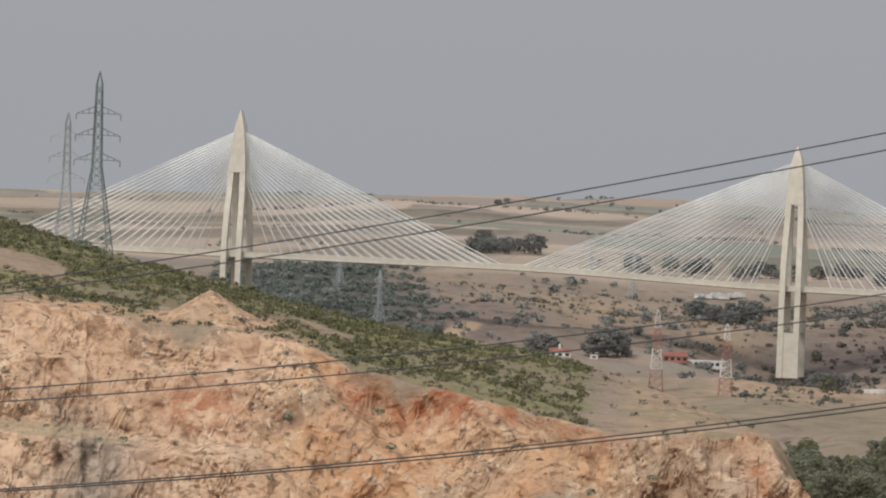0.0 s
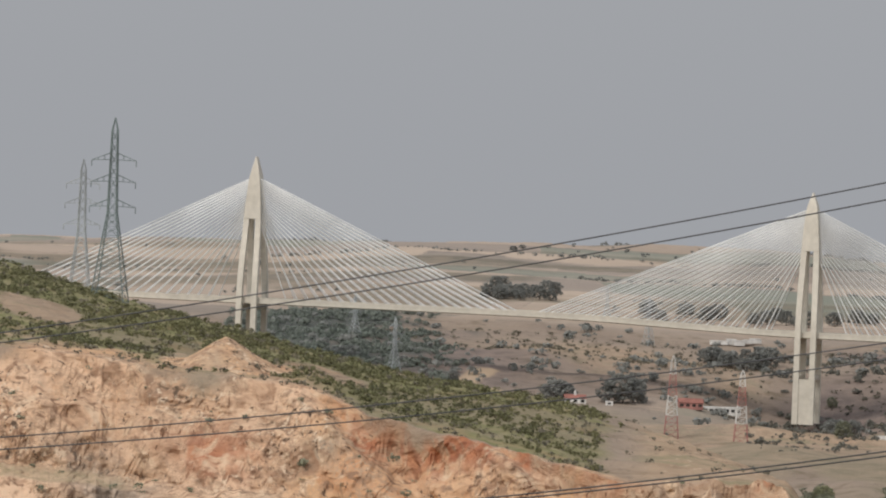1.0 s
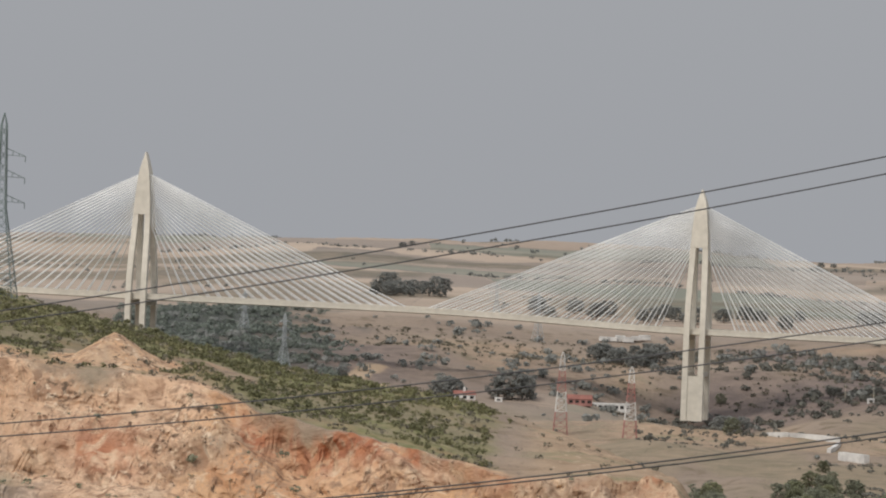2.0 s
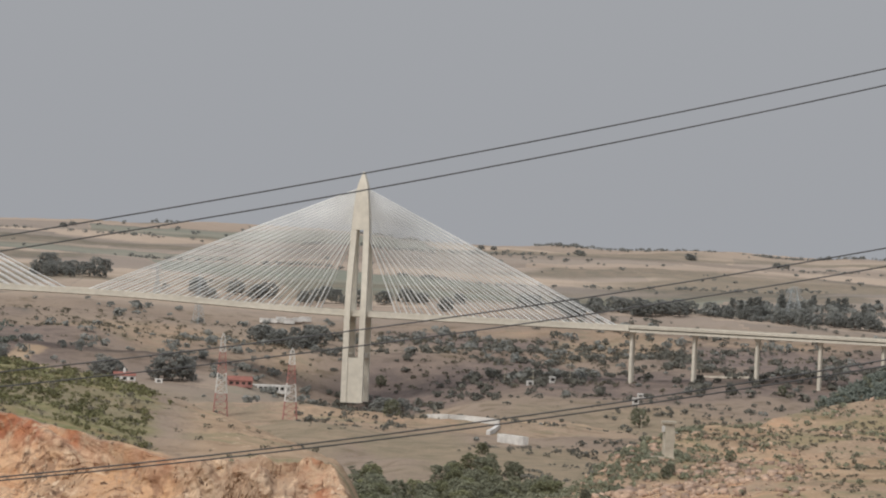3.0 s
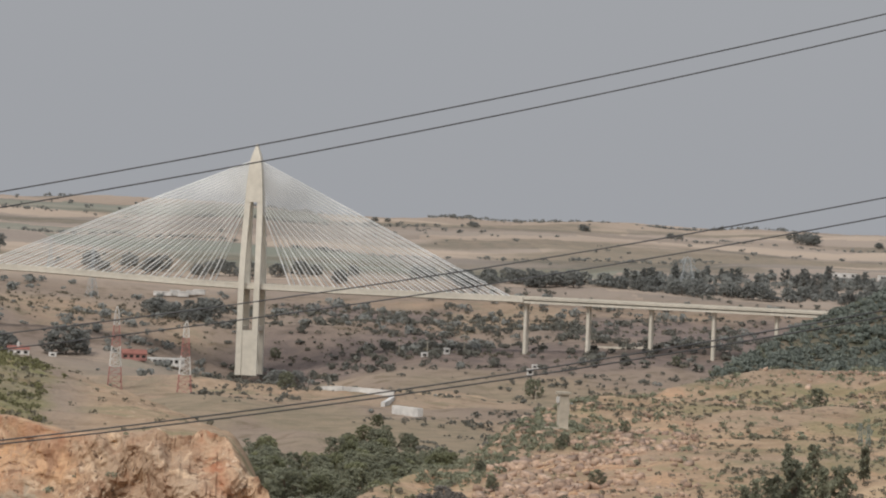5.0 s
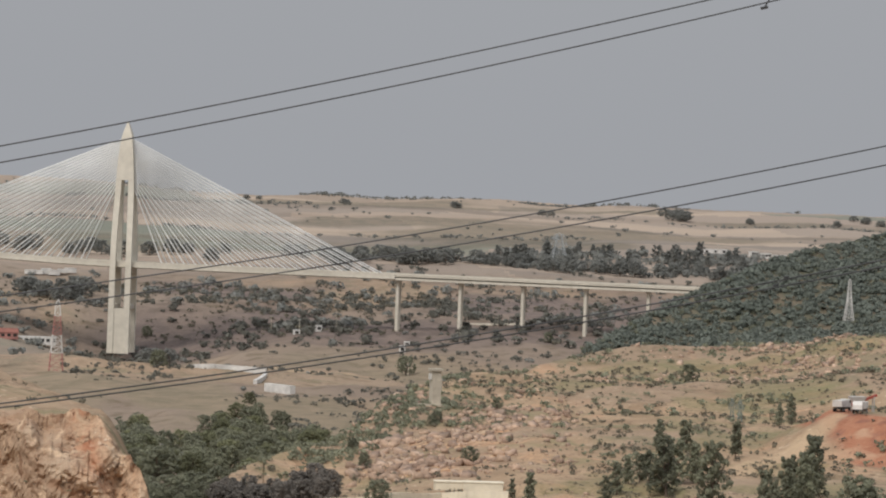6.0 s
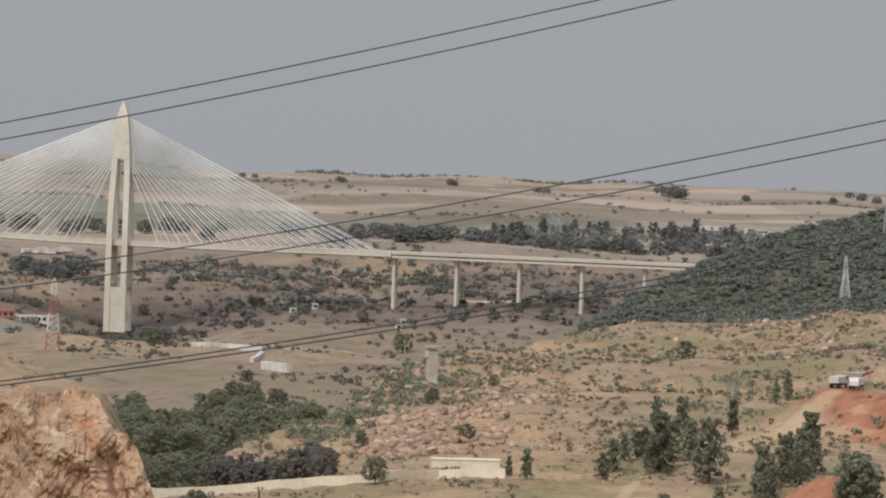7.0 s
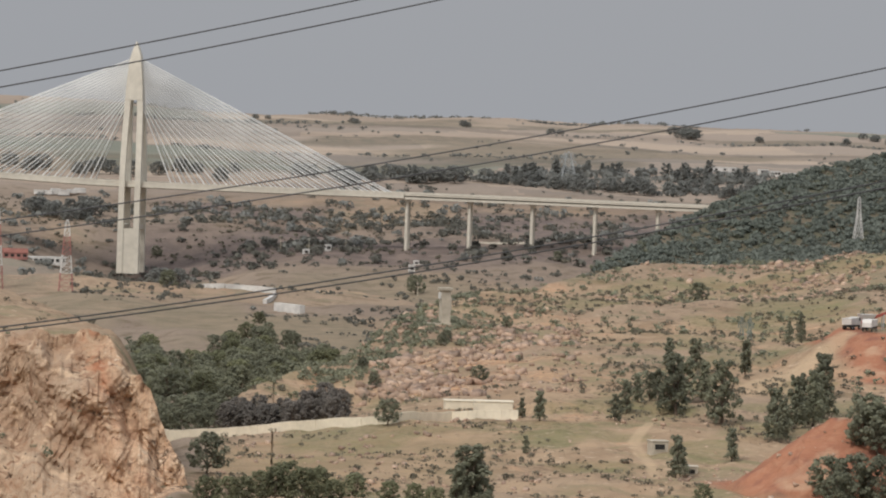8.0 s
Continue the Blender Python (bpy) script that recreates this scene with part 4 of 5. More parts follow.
for k, (u, r, w, t) in enumerate(((477, 3310, 7, 2.2), (490, 3312, 8, 1.9), (505, 3316, 7, 3.2), (519, 3312, 8, 2.8), (534, 3318, 6, 1.9), (548, 3326, 7, 2.4))):
    house("house", u, r, w, 7, t, 5 * k - 12, WHITE_PAINT, "white flat-roofed village house on the far slope", None, 0, 1.6)
for u, w, t in ((-272, 4.5, 3.2), (-258, 5.5, 3.0), (-244, 5.0, 3.4)):
    house("hut", u, 2925, w, 4, t, 3, WHITE_PAINT, "small white flat-roofed hut beyond the hill", None, 0, 1.5)
house("hut", 950, 2838, 4.2, 4, 2.8, 0, WHITE_PAINT, "tiny white flat-roofed hut among scrub", None, 1)
house("hut", 989, 2856, 3.6, 4, 3.8, 5, WHITE_PAINT, "tiny white flat-roofed hut among scrub", None, 1)
house("hut", 1138, 2698, 3.4, 3.4, 4.2, 0, WHITE_PAINT, "tiny white pump hut by a bush", None, 1)
house("hut", 1150, 2780, 6, 4, 2.4, 0, WHITE_PAINT, "low white hut beside the dirt road", None, 2)
for u, r, w in ((1683, 3712, 22), (1773, 3690, 8), (1800, 3676, 12), (1753, 3700, 6)):
    house("farm_building", u, r, w, 8, 3.6, 6, WHITE_PAINT, "white flat-roofed farm building before the fields", None, 3, 0.6)
house("gatehouse", 1230, 1050, 7, 4, 1.9, -4, CREAM_WALL, "low cream gatehouse behind the boundary wall", None, 0)
house("gatehouse", 1290, 1042, 9, 4, 1.8, -6, CREAM_WALL, "low cream gatehouse behind the boundary wall", None, 0)
house("ruined_hut", 1584, 968, 3.8, 3, 2.5, 6, CONCRETE_GREY, "grey ruined block hut with a dark opening", None, 1)
house("ruined_hut", 1641, 944, 3.4, 3, 2.0, -8, CONCRETE_GREY, "grey ruined block hut with a dark opening", None, 1)

shaft = empty("concrete_shaft", spot(1199, 1272, -0.4), 8)
part("column", box(bmesh.new(), (-1.35, -1.35, 0), (1.35, 1.35, 9.9), bevel=0.08), CONCRETE_GREY, shaft)
part("cap", box(bmesh.new(), (-1.8, -1.8, 9.9), (1.8, 1.8, 10.7), bevel=0.06), CONCRETE_GREY, shaft)
part("plinth", box(bmesh.new(), (-5.5, -2.2, -0.6), (2.4, 2.2, 0.7), bevel=0.05), CONCRETE_GREY, shaft)
part("box", box(bmesh.new(), (-2.0, -1.0, 7.6), (-1.36, 0.2, 9.3), bevel=0.04), WHITE_PAINT, shaft, "white metal box")
tagged(shaft, "free-standing square concrete shaft on the rocky hill", "shaft")


def tipper_truck(u, r, turn, paint, label):
    root = empty("tipper_truck", spot(u, r), turn)
    part("chassis", box(bmesh.new(), (-3.8, -1.0, 0.7), (3.8, 1.0, 1.1), bevel=0.04), DARK, root)
    bm = bmesh.new()
    loft(bm, [[(x, s * 1.2, z) for x, s, z in ((2.0, y, 1.1), (3.9, y, 1.1), (3.9, y, 2.2), (3.5, y, 3.1), (2.0, y, 3.1))] for y in (-1, 1)])
    bmesh.ops.recalc_face_normals(bm, faces=bm.faces)
    cab = part("cab", bm, paint, root)
    part("window", box(bmesh.new(), (2.4, -1.24, 2.1), (3.4, -1.19, 2.8)), DARK, cab)
    bm = bmesh.new()
    loft(bm, [[(x, y, z) for x, z in ((-3.9, 1.3), (1.7, 1.15), (1.8, 2.9), (-4.1, 2.9))] for y in (-1.25, 1.25)])
    bmesh.ops.recalc_face_normals(bm, faces=bm.faces)
    part("tipper_body", bm, paint, root)
    for x in (2.8, -1.6, -2.9):
        for y in (-1.1, 1.1):
            bm = bmesh.new()
            beam(bm, (x, y - 0.18, 0.55), (x, y + 0.18, 0.55), 1.1, 14)
            w = part("wheel", bm, DARK, root)
            bm = bmesh.new()
            beam(bm, (x, y - 0.2, 0.55), (x, y + 0.2, 0.55), 0.5, 10)
            part("hub", bm, PALE_STEEL, w)
    tagged(root, label, "truck")


tipper_truck(1918, 1146, 58, WHITE_PAINT, "white tipper truck parked on the red earth tip")
tipper_truck(1950, 1141, -115, WHITE_PAINT, "dusty white tipper truck parked on the red earth tip")
plant = empty("screening_plant", spot(1944, 1152), 12)
part("hopper", loft(bmesh.new(), [[(s * a, s2 * a * 0.7, z) for s, s2 in ((-1, -1), (1, -1), (1, 1), (-1, 1))] for z, a in ((1.6, 0.9), (4.0, 2.1))]), WHITE_PAINT, plant)
part("conveyor", beam(bmesh.new(), (-4.5, 0, 0.8), (5.5, 0, 4.4), 0.9), RED_PAINT, plant, "red sloping conveyor")
for x, y in ((-1, -0.8), (1, -0.8), (1, 0.8), (-1, 0.8), (4.6, -0.5), (4.6, 0.5)):
    part("support_leg", beam(bmesh.new(), (x, y, -0.2), (x, y, 4.0 if x > 3 else 1.9), 0.25), PALE_STEEL, plant)
tagged(plant, "white and red screening plant on the earth tip", "machine")


# ---- plants ----
def leaf_cloud(rng, centres, radii, per, leaf, flat=0.8):
    """Quads scattered over the shells of many clumps."""
    c = np.repeat(centres, per, axis=0)
    rad = np.repeat(radii, per)[:, None]
    d = rng.normal(size=c.shape)
    d[:, 2] = np.where(rng.uniform(0, 1, len(d)) < 0.5, np.abs(d[:, 2]), d[:, 2])
    d /= np.linalg.norm(d, axis=1, keepdims=True)
    p = c + d * rad * rng.uniform(0.6, 1.16, (len(c), 1)) * np.array([1, 1, flat])
    d = d + 0.28 * rng.normal(size=c.shape)
    d /= np.linalg.norm(d, axis=1, keepdims=True)
    a = rng.normal(size=c.shape)
    a = a - d * (a * d).sum(1, keepdims=True)
    a /= np.linalg.norm(a, axis=1, keepdims=True) + 1e-9
    b = np.cross(d, a)
    s = np.repeat(leaf, per)[:, None] if np.ndim(leaf) else leaf
    s = s * rng.uniform(0.6, 1.35, (len(c), 1))
    v = np.stack([p - a * s - b * s * 0.6, p + a * s * 0.8 - b * s * 0.7, p + a * s + b * s * 0.6, p - a * s * 0.7 + b * s * 0.8], 1).reshape(-1, 3)
    return v, np.arange(len(v), dtype=np.int32).reshape(-1, 4)


def tree_kind(seed, shape, leaves):
    """Meshes of one tree of height one: tapered trunk with limbs, and a crown of leaf clumps."""
    rng = np.random.default_rng(seed)
    bm = bmesh.new()
    centres, radii = [], []
    flat = 0.85
    if shape == "cypress":
        beam(bm, (0, 0, -0.03), (0, 0, 0.85), 0.05, 6, 0.01)
        for k in range(30):
            z = 0.06 + 0.9 * k / 29
            w = 0.13 * math.sin(math.pi * min(0.25 + z * 0.78, 1.0)) + 0.015
            q = rng.uniform(0, 6.28)
            centres.append((w * 0.5 * math.cos(q), w * 0.5 * math.sin(q), z))
            radii.append(w * 0.8)
        leaf = 0.02
    else:
        lean = rng.uniform(-0.05, 0.05, 2)
        fork = 0.14 if shape == "round" else 0.18
        beam(bm, (0, 0, -0.03), (lean[0], lean[1], fork), 0.05, 7, 0.035)
        n = 58 if shape == "round" else 60
        heads = rng.uniform(-1, 1, (3, 2)) * 0.12
        for k in range(n):
            q = 2.4 * k + rng.uniform(-0.5, 0.5)
            if shape == "round":
                z = 0.12 + 0.76 * (k + rng.uniform(0, 1)) / n
                w = 0.38 * math.sqrt(max(0.04, 1 - ((z - 0.38) / 0.54) ** 2)) * math.sqrt(rng.uniform(0.1, 1.0))
                rad = rng.uniform(0.045, 0.115)
                off = lean
            else:
                z = 0.08 + 0.86 * (k + rng.uniform(0, 1)) / n
                w = (0.17 - 0.13 * z) * math.sqrt(rng.uniform(0.05, 1.3))
                rad = rng.uniform(0.035, 0.08) * (1.15 - 0.5 * z)
                off = lean + heads[k % 3] * (1 - 0.4 * z)
                flat = 1.35
            c = (off[0] + w * math.cos(q), off[1] + w * math.sin(q), z)
            centres.append(c)
            radii.append(rad)
            if k % 5 == 0:
                beam(bm, (lean[0] * 0.9, lean[1] * 0.9, fork * rng.uniform(0.8, 1.0)), c, 0.022, 5, 0.006)
        leaf = 0.022 if shape == "round" else 0.018
    v, f = leaf_cloud(rng, np.array(centres), np.array(radii), 44, leaf, flat)
    v[:, 2] = np.maximum(v[:, 2], 0.02)
    crown = sheet("crown", v, f, leaves)
    trunk = part("trunk", bm, BARK)
    meshes = (trunk.data, crown.data)
    for ob in (trunk, crown):
        bpy.data.objects.remove(ob)
    return meshes


KINDS = {
    "round": [tree_kind(k, "round", LEAF_DARK) for k in range(4)],
    "green": [tree_kind(k + 10, "round", LEAF_GREEN) for k in range(3)],
    "tall": [tree_kind(k + 20, "tall", LEAF_DARK) for k in range(4)],
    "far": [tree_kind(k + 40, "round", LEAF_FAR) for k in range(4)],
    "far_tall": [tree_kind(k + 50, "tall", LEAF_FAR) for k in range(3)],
    "grey": [tree_kind(k + 60, "round", LEAF_GREY) for k in range(3)],
    "cypress": [tree_kind(k + 30, "cypress", LEAF_DARK) for k in range(2)],
}
WORDS = {
    "round": "dark rounded broadleaf tree on dry ground", "green": "green bushy broadleaf tree in the valley",
    "far": "grey-green tree on the distant slope, paled for haze", "far_tall": "tall grey-green tree in a distant row, paled for haze",
    "grey": "grey-brown half-bare tree behind the boundary wall",
    "tall": "tall dark eucalyptus with a ragged crown", "cypress": "narrow dark cypress on the bare slope",
}
planting = random.Random(5)


def tree(kind, u, r, tall, wide=1.0, name="tree", label="", group=""):
    trunk, crown = planting.choice(KINDS[kind])
    root = new(name)
    root.matrix_world = Matrix.Translation(spot(u, r, -0.1)) @ Matrix.Rotation(planting.uniform(0, 6.28), 4, "Z") @ Matrix.Diagonal((tall * wide, tall * wide, tall, 1))
    for key, me in (("trunk", trunk), ("crown", crown)):
        new(key, me).parent = root
    return tagged(root, label or WORDS[kind], "tree" if name == "tree" else "shrub", group)


for u, r, tall in ((1618, 936, 9.4), (1615, 1038, 14.5), (1696, 1024, 15.4), (1506, 1022, 6.4), (1646, 1126, 8.6), (1734, 1120, 9), (1596, 1130, 8), (1793, 992, 12.5),
                   (1822, 1008, 12.5), (1872, 1036, 15.5), (1848, 1024, 12), (1715, 960, 7.4), (1670, 1060, 10), (1630, 1060, 11), (1800, 985, 10), (1855, 1015, 13)):
    tree("tall", u, r, tall, 1.25 if u < 1640 else 1.1, group="eucalyptus grove")
for u, r, tall in ((1526, 1034, 7.8), (1547, 1046, 6.8), (1566, 1052, 7), (1886, 892, 9.8), (1926, 890, 10.8), (1948, 906, 11.5), (1973, 904, 11), (1905, 884, 8), (1985, 890, 11), (1582, 1060, 8), (1350, 962, 4.2), (1373, 1018, 7), (1343, 1034, 5)):
    tree("round" if u > 1600 else "tall", u, r, tall, 1.1)
for u, r, tall in ((932, 842, 7.8), (1053, 844, 5.6), (822, 840, 5.6), (787, 838, 5.4), (1158, 854, 4.6), (982, 850, 6.4), (882, 846, 6.0), (1113, 848, 4.6), (1670, 874, 4.2), (905, 838, 7), (955, 836, 7.5), (850, 836, 5.5), (1015, 838, 5.5), (1190, 846, 5)):
    tree("green", u, r, tall, 1.25)
tree("tall", 1243, 858, 12.8, 1.5)
tree("tall", 1262, 860, 10.0, 1.3)
tree("tall", 1226, 856, 9.0, 1.3)
for u, r, tall in ((1809, 1242, 7.0), (1829, 1262, 8.2)):
    tree("cypress", u, r, tall, 1.2)
for u, r, tall in ((786, 916, 9.2), (1104, 1016, 6.6), (198, 2750, 15.5), (318, 2768, 20), (292, 2770, 15), (183, 2760, 11), (14, 2824, 7.8), (689, 2744, 15), (700, 2760, 12), (728, 2796, 10), (335, 2775, 16), (216, 2755, 13)):
    tree("round" if r < 2000 else "far", u, r, tall, 1.15 if r < 2000 else 1.35)
for u, r, tall in ((1648, 1388, 6.9), (1264, 1114, 5), (1201, 1234, 3.9), (1310, 1260, 3.9), (1535, 1274, 2.6), (1146, 2574, 12), (708, 2426, 11), (686, 2950, 8), (1397, 2798, 7), (1077, 1110, 4), (1055, 1168, 3.6), (1195, 1230, 3.2)):
    tree("round", u, r, tall, 1.2, "shrub", "large rounded dark green shrub on dry ground")


def grove(kind, count, u0, u1, r0, r1, low, high, group, wide=1.2, keep=None):
    made = 0
    while made < count:
        u, r = planting.uniform(u0, u1), planting.uniform(r0, r1)
        if keep and not keep(u, r):
            continue
        tree(kind, u, r, planting.uniform(low, high), wide, group=group)
        made += 1


copse_edge = spline([640, 743, 812, 892, 960, 1010], [1890, 1940, 2020, 2130, 1950, 1760])


def in_copse(u, r):
    """The valley bottom, but for one bare bank."""
    return r < copse_edge(u) and not (690 < u < 780 and 1620 < r < 1990)


grove("round", 16, 690, 826, 1056, 1135, 5.0, 8.5, "trees behind the boundary wall", 1.25)
grove("grey", 26, 826, 1024, 1050, 1066, 5.0, 8.0, "grey trees behind the boundary wall", 1.15)
grove("round", 62, 640, 1010, 1300, 2140, 6.0, 11, "valley copse", 1.35, in_copse)
grove("green", 46, 640, 1010, 1300, 2140, 6.0, 10, "valley copse", 1.35, in_copse)
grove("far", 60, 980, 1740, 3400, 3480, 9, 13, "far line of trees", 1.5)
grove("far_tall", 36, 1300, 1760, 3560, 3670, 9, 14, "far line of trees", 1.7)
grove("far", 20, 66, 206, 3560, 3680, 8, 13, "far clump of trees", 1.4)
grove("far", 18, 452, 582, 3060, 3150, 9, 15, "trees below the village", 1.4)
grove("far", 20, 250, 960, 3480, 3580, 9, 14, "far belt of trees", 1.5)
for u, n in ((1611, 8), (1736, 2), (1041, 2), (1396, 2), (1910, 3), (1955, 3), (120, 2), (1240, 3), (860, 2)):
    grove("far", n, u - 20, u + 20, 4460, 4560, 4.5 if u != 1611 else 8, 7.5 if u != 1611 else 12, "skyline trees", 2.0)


def thicket(name, count, u0, u1, r0, r1, low, high, material, label, keep, seed, per=26):
    """Ground-hugging shrubs too many to count, as one mesh."""
    rng = np.random.default_rng(seed)
    us, rs = [], []
    total = 0
    for _ in range(60):
        u, r = rng.uniform(u0, u1, 4000), rng.uniform(r0, r1, 4000)
        x, y = r * np.sin(u / ARC), r * np.cos(u / ARC)
        ok = rng.uniform(0, 1, 4000) < keep(u, r, x, y)
        us.append(u[ok])
        rs.append(r[ok])
        total += ok.sum()
        if total >= count:
            break
    u, r = np.concatenate(us)[:count], np.concatenate(rs)[:count]
    z = height(u, r)
    size = low + (high - low) * rng.uniform(0, 1, len(u)) ** 2.2
    c = np.stack([r * np.sin(u / ARC), r * np.cos(u / ARC), z + size * 0.28], -1)
    c2 = c + rng.normal(size=c.shape) * size[:, None] * np.array([0.4, 0.4, 0.05])
    v, f = leaf_cloud(rng, np.concatenate([c, c2]), np.concatenate([size * 0.5, size * 0.4]), per // 2, np.concatenate([size * 0.155, size * 0.14]), 0.75)
    ob = sheet(name, v, f, material)
    return tagged(ob, label, "shrubs", kind="stuff")


def patchy(size, seed, lo, hi):
    return lambda u, r, x, y: step(lo, hi, fbm(x, y, size, 3, seed))


def on_top(u, r, x, y):
    return masks(u, r, x, y)["scrub"] * (u < 420) * step(-0.4, 0.1, fbm(x, y, 12, 3, 201))


def open_rock(u, r):
    """Fewer plants where the rock lies bare."""
    return 1 - 0.85 * np.exp(-((u - 1200) / 110) ** 2) * step(1085, 1110, r) * (1 - step(1190, 1270, r))


thicket("green_scrub", 8500, -1000, 400, 930, 1330, 0.6, 2.2, SCRUB_GREEN, "low green scrub covering the hill above the quarry", on_top, 301, 24)
thicket("dry_scrub", 1500, -1000, 620, 900, 1250, 0.6, 2.0, LEAF_DRY, "dry brown-green scrub on the hill above the quarry", lambda u, r, x, y: (r > brink_line(u) + 0.5) * (1 - masks(u, r, x, y)["bare"]) * (0.6 - 0.5 * step(250, 310, u)), 302, 20)
thicket("cliff_shrubs", 110, -1000, 760, 840, 1000, 0.8, 2.4, LEAF_DARK, "scattered dark shrubs rooted in the quarry face", lambda u, r, x, y: (r < brink_line(u)) * (r > brink_line(u) - 45) * 0.5, 303, 30)
thicket("slope_shrubs", 620, -400, 1900, 2250, 3350, 2.5, 8.5, LEAF_FAR, "scattered haze-pale shrubs over the far dry slopes", lambda u, r, x, y: (0.12 + step(-0.1, 0.25, fbm(x, y * 0.6, 90, 3, 211))) * (0.07 + step(2720, 2860, r)), 304, 50)
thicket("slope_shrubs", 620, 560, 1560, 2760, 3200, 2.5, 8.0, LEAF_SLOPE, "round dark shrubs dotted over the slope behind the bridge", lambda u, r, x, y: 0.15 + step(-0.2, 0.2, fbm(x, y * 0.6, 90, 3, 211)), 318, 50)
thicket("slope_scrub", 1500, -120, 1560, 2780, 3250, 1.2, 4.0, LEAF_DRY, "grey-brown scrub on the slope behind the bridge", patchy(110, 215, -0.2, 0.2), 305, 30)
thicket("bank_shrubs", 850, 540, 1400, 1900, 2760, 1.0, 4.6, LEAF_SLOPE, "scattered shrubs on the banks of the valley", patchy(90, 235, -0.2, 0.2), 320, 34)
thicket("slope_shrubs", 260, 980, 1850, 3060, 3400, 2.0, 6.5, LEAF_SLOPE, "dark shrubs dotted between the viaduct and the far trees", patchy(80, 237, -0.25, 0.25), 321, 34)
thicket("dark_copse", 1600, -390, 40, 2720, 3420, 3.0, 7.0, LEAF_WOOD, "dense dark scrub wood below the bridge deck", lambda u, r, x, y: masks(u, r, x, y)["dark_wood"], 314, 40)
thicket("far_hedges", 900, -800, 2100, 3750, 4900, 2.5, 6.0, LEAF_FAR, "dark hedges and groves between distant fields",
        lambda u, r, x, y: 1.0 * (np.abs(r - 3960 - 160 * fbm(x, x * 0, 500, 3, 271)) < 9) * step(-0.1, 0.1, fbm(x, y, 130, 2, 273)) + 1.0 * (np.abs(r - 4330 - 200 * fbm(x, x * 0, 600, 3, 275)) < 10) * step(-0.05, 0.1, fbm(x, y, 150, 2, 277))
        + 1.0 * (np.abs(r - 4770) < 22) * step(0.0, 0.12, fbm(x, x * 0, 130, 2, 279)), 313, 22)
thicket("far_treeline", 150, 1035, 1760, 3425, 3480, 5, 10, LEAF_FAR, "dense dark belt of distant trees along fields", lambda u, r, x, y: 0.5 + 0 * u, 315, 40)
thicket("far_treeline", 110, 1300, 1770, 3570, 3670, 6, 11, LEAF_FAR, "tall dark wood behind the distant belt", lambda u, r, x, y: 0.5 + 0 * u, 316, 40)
thicket("rocky_scrub", 3000, 840, 2050, 1065, 1560, 0.5, 2.0, LEAF_DRY, "dry low scrub over the rocky hill", lambda u, r, x, y: (0.12 + step(-0.1, 0.25, fbm(x, y, 28, 3, 221))) * open_rock(u, r), 306, 28)
thicket("ridge_scrub", 900, 940, 1260, 1120, 1420, 0.8, 2.8, LEAF_DARK, "green scrub crowding the ridge of the rocky hill", lambda u, r, x, y: step(0.90, 0.97, r / rocky_range(u)) * (1 - step(1.01, 1.06, r / rocky_range(u))) * (0.2 + step(-0.15, 0.1, fbm(x, y, 30, 3, 225))), 319, 30)
thicket("rocky_shrubs", 1500, 840, 2050, 1065, 1600, 0.8, 3.0, LEAF_DARK, "dark shrubs over the rocky hill", lambda u, r, x, y: (0.05 + step(0.0, 0.3, fbm(x, y, 40, 3, 223)) + 0.5 * step(0.9, 1.0, r / rocky_range(u))) * open_rock(u, r), 307, 26)
thicket("wood", 7500, 1330, 2150, 1620, 2320, 1.6, 5.0, LEAF_WOOD, "dense dark evergreen wood on the hillside", lambda u, r, x, y: masks(u, r, x, y)["grove"] * 0.95 + 0.03, 308, 42)
thicket("wood_green", 1600, 1330, 2150, 1620, 2320, 1.2, 3.4, LEAF_DARK, "greener bushes scattered through the hillside wood", lambda u, r, x, y: masks(u, r, x, y)["grove"] * 0.8 + 0.1, 309, 32)
thicket("valley_shrubs", 1100, 640, 1130, 1150, 2200, 1.2, 4.5, LEAF_DARK, "dark shrubs filling the valley bottom", lambda u, r, x, y: step(-0.15, 0.15, fbm(x, y, 120, 3, 231)) * (r < copse_edge(u) + 130) * (1 - (u > 690) * (u < 780) * (r > 1620) * (r < 1990)), 310, 34)
thicket("meadow_scrub", 1500, 760, 1950, 800, 1050, 0.4, 1.8, LEAF_DRY, "dry tufts over the meadow by the wall", patchy(20, 241, -0.1, 0.2), 311, 20)
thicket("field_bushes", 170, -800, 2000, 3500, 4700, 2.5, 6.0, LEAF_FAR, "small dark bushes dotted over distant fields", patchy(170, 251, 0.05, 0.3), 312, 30)


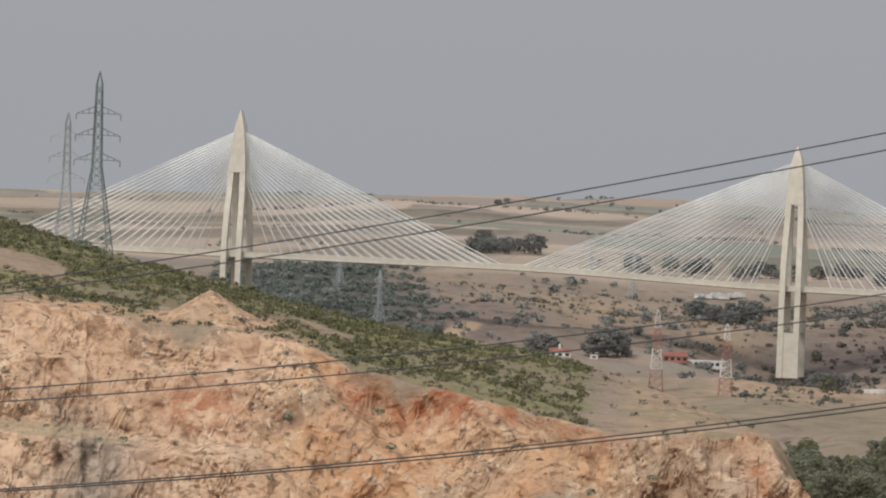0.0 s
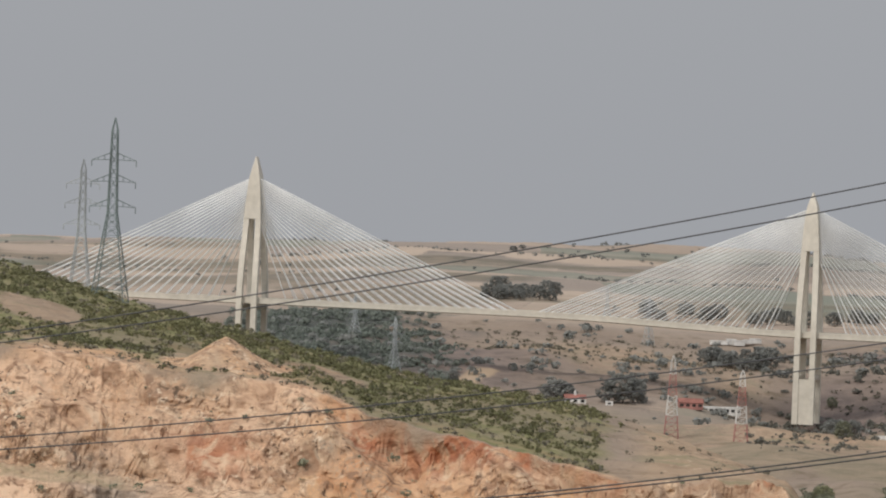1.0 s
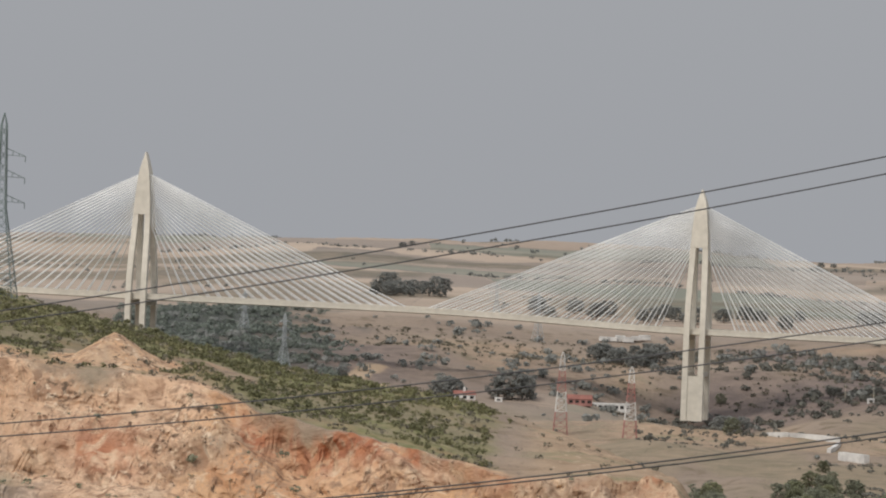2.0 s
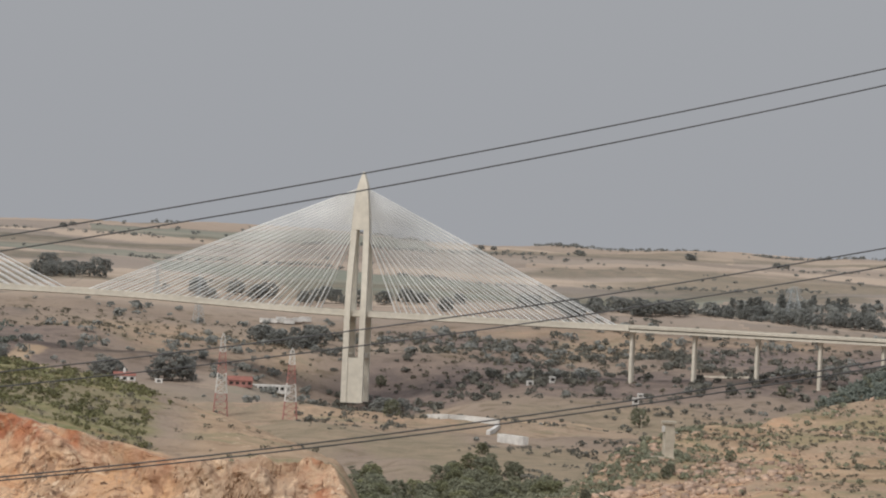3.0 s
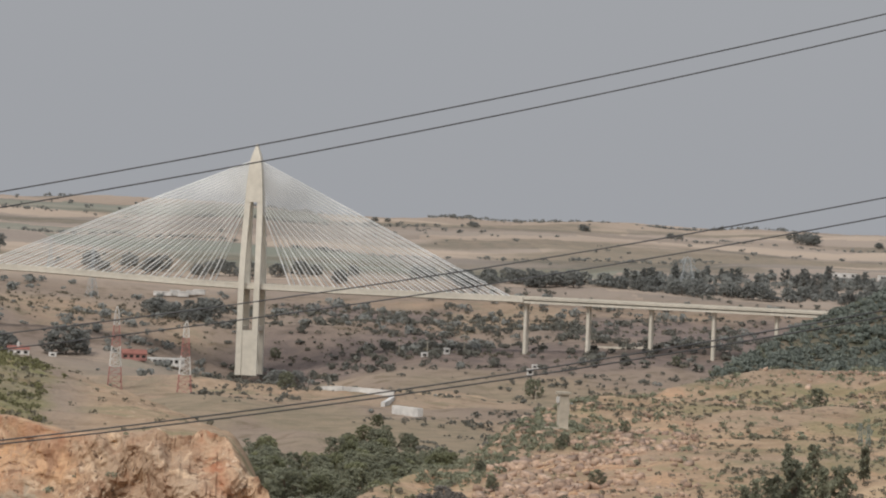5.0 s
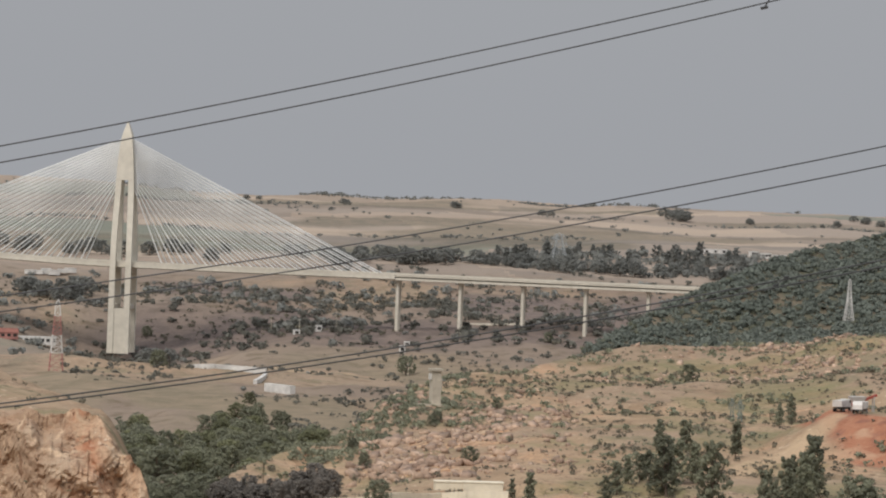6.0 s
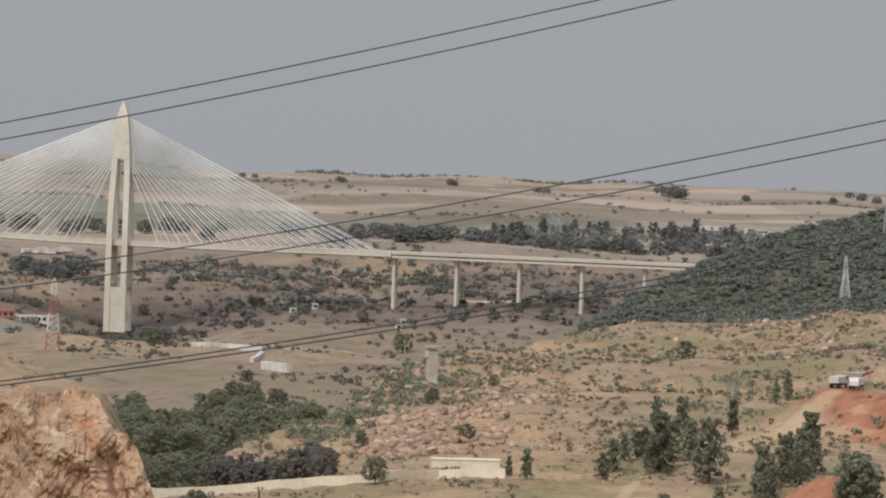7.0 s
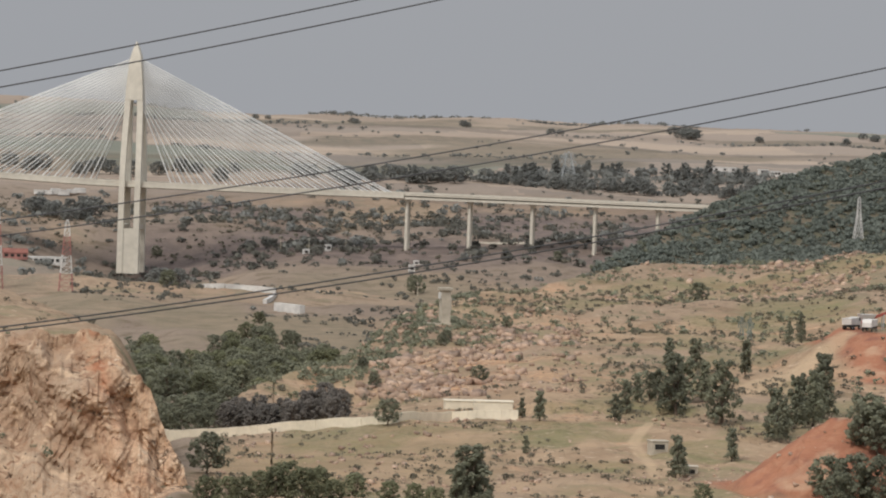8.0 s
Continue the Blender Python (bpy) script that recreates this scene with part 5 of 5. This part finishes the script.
def rubble(name, count, u0, u1, r0, r1, low, high, keep, seed, label, material=STONE):
    """Loose angular stones, as one mesh."""
    rng = np.random.default_rng(seed)
    u, r = rng.uniform(u0, u1, count * 6), rng.uniform(r0, r1, count * 6)
    x, y = r * np.sin(u / ARC), r * np.cos(u / ARC)
    ok = np.where(rng.uniform(0, 1, len(u)) < keep(u, r, x, y))[0][:count]
    u, r, x, y = u[ok], r[ok], x[ok], y[ok]
    size = low + (high - low) * rng.uniform(0, 1, len(u)) ** 3
    cube = np.array([(a, b, c) for c in (-1, 1) for a, b in ((-1, -1), (1, -1), (1, 1), (-1, 1))], float)
    v = cube[None] * rng.uniform(0.55, 1.0, (len(u), 8, 3)) * size[:, None, None] * np.array([0.7, 0.7, 0.5])
    q = rng.uniform(0, 6.28, len(u))
    c, s = np.cos(q)[:, None], np.sin(q)[:, None]
    v = np.stack([v[..., 0] * c - v[..., 1] * s, v[..., 0] * s + v[..., 1] * c, v[..., 2] + 0.4 * v[..., 0]], -1)
    v = v + np.stack([x, y, height(u, r) + size * 0.1], -1)[:, None]
    quads = np.array([(0, 3, 2, 1), (4, 5, 6, 7), (0, 1, 5, 4), (1, 2, 6, 5), (2, 3, 7, 6), (3, 0, 4, 7)])
    f = (np.arange(len(u))[:, None, None] * 8 + quads[None]).reshape(-1, 4)
    return tagged(sheet(name, v.reshape(-1, 3), f, material), label, "stones", kind="stuff")


rubble("rubble", 1200, 1050, 1460, 1075, 1330, 0.35, 2.1, lambda u, r, x, y: step(0.0, 0.25, fbm(x, y, 22, 3, 261)) + 0.1, 401, "pale broken boulders on the rocky hill")
rubble("boulders", 320, 1090, 1420, 1072, 1215, 0.7, 2.5, lambda u, r, x, y: step(-0.1, 0.15, fbm(x, y, 18, 3, 267)), 404, "large pinkish boulders of the broken outcrop")
rubble("rubble", 700, 1480, 2020, 1380, 1560, 0.4, 1.8, lambda u, r, x, y: step(0.0, 0.25, fbm(x, y, 30, 3, 263)) + 0.05, 402, "pale stones along the hilltop")
rubble("rubble", 700, 760, 1950, 840, 1040, 0.2, 1.1, lambda u, r, x, y: step(0.05, 0.3, fbm(x, y, 18, 3, 265)) + 0.04, 403, "small pale stones over the meadow")
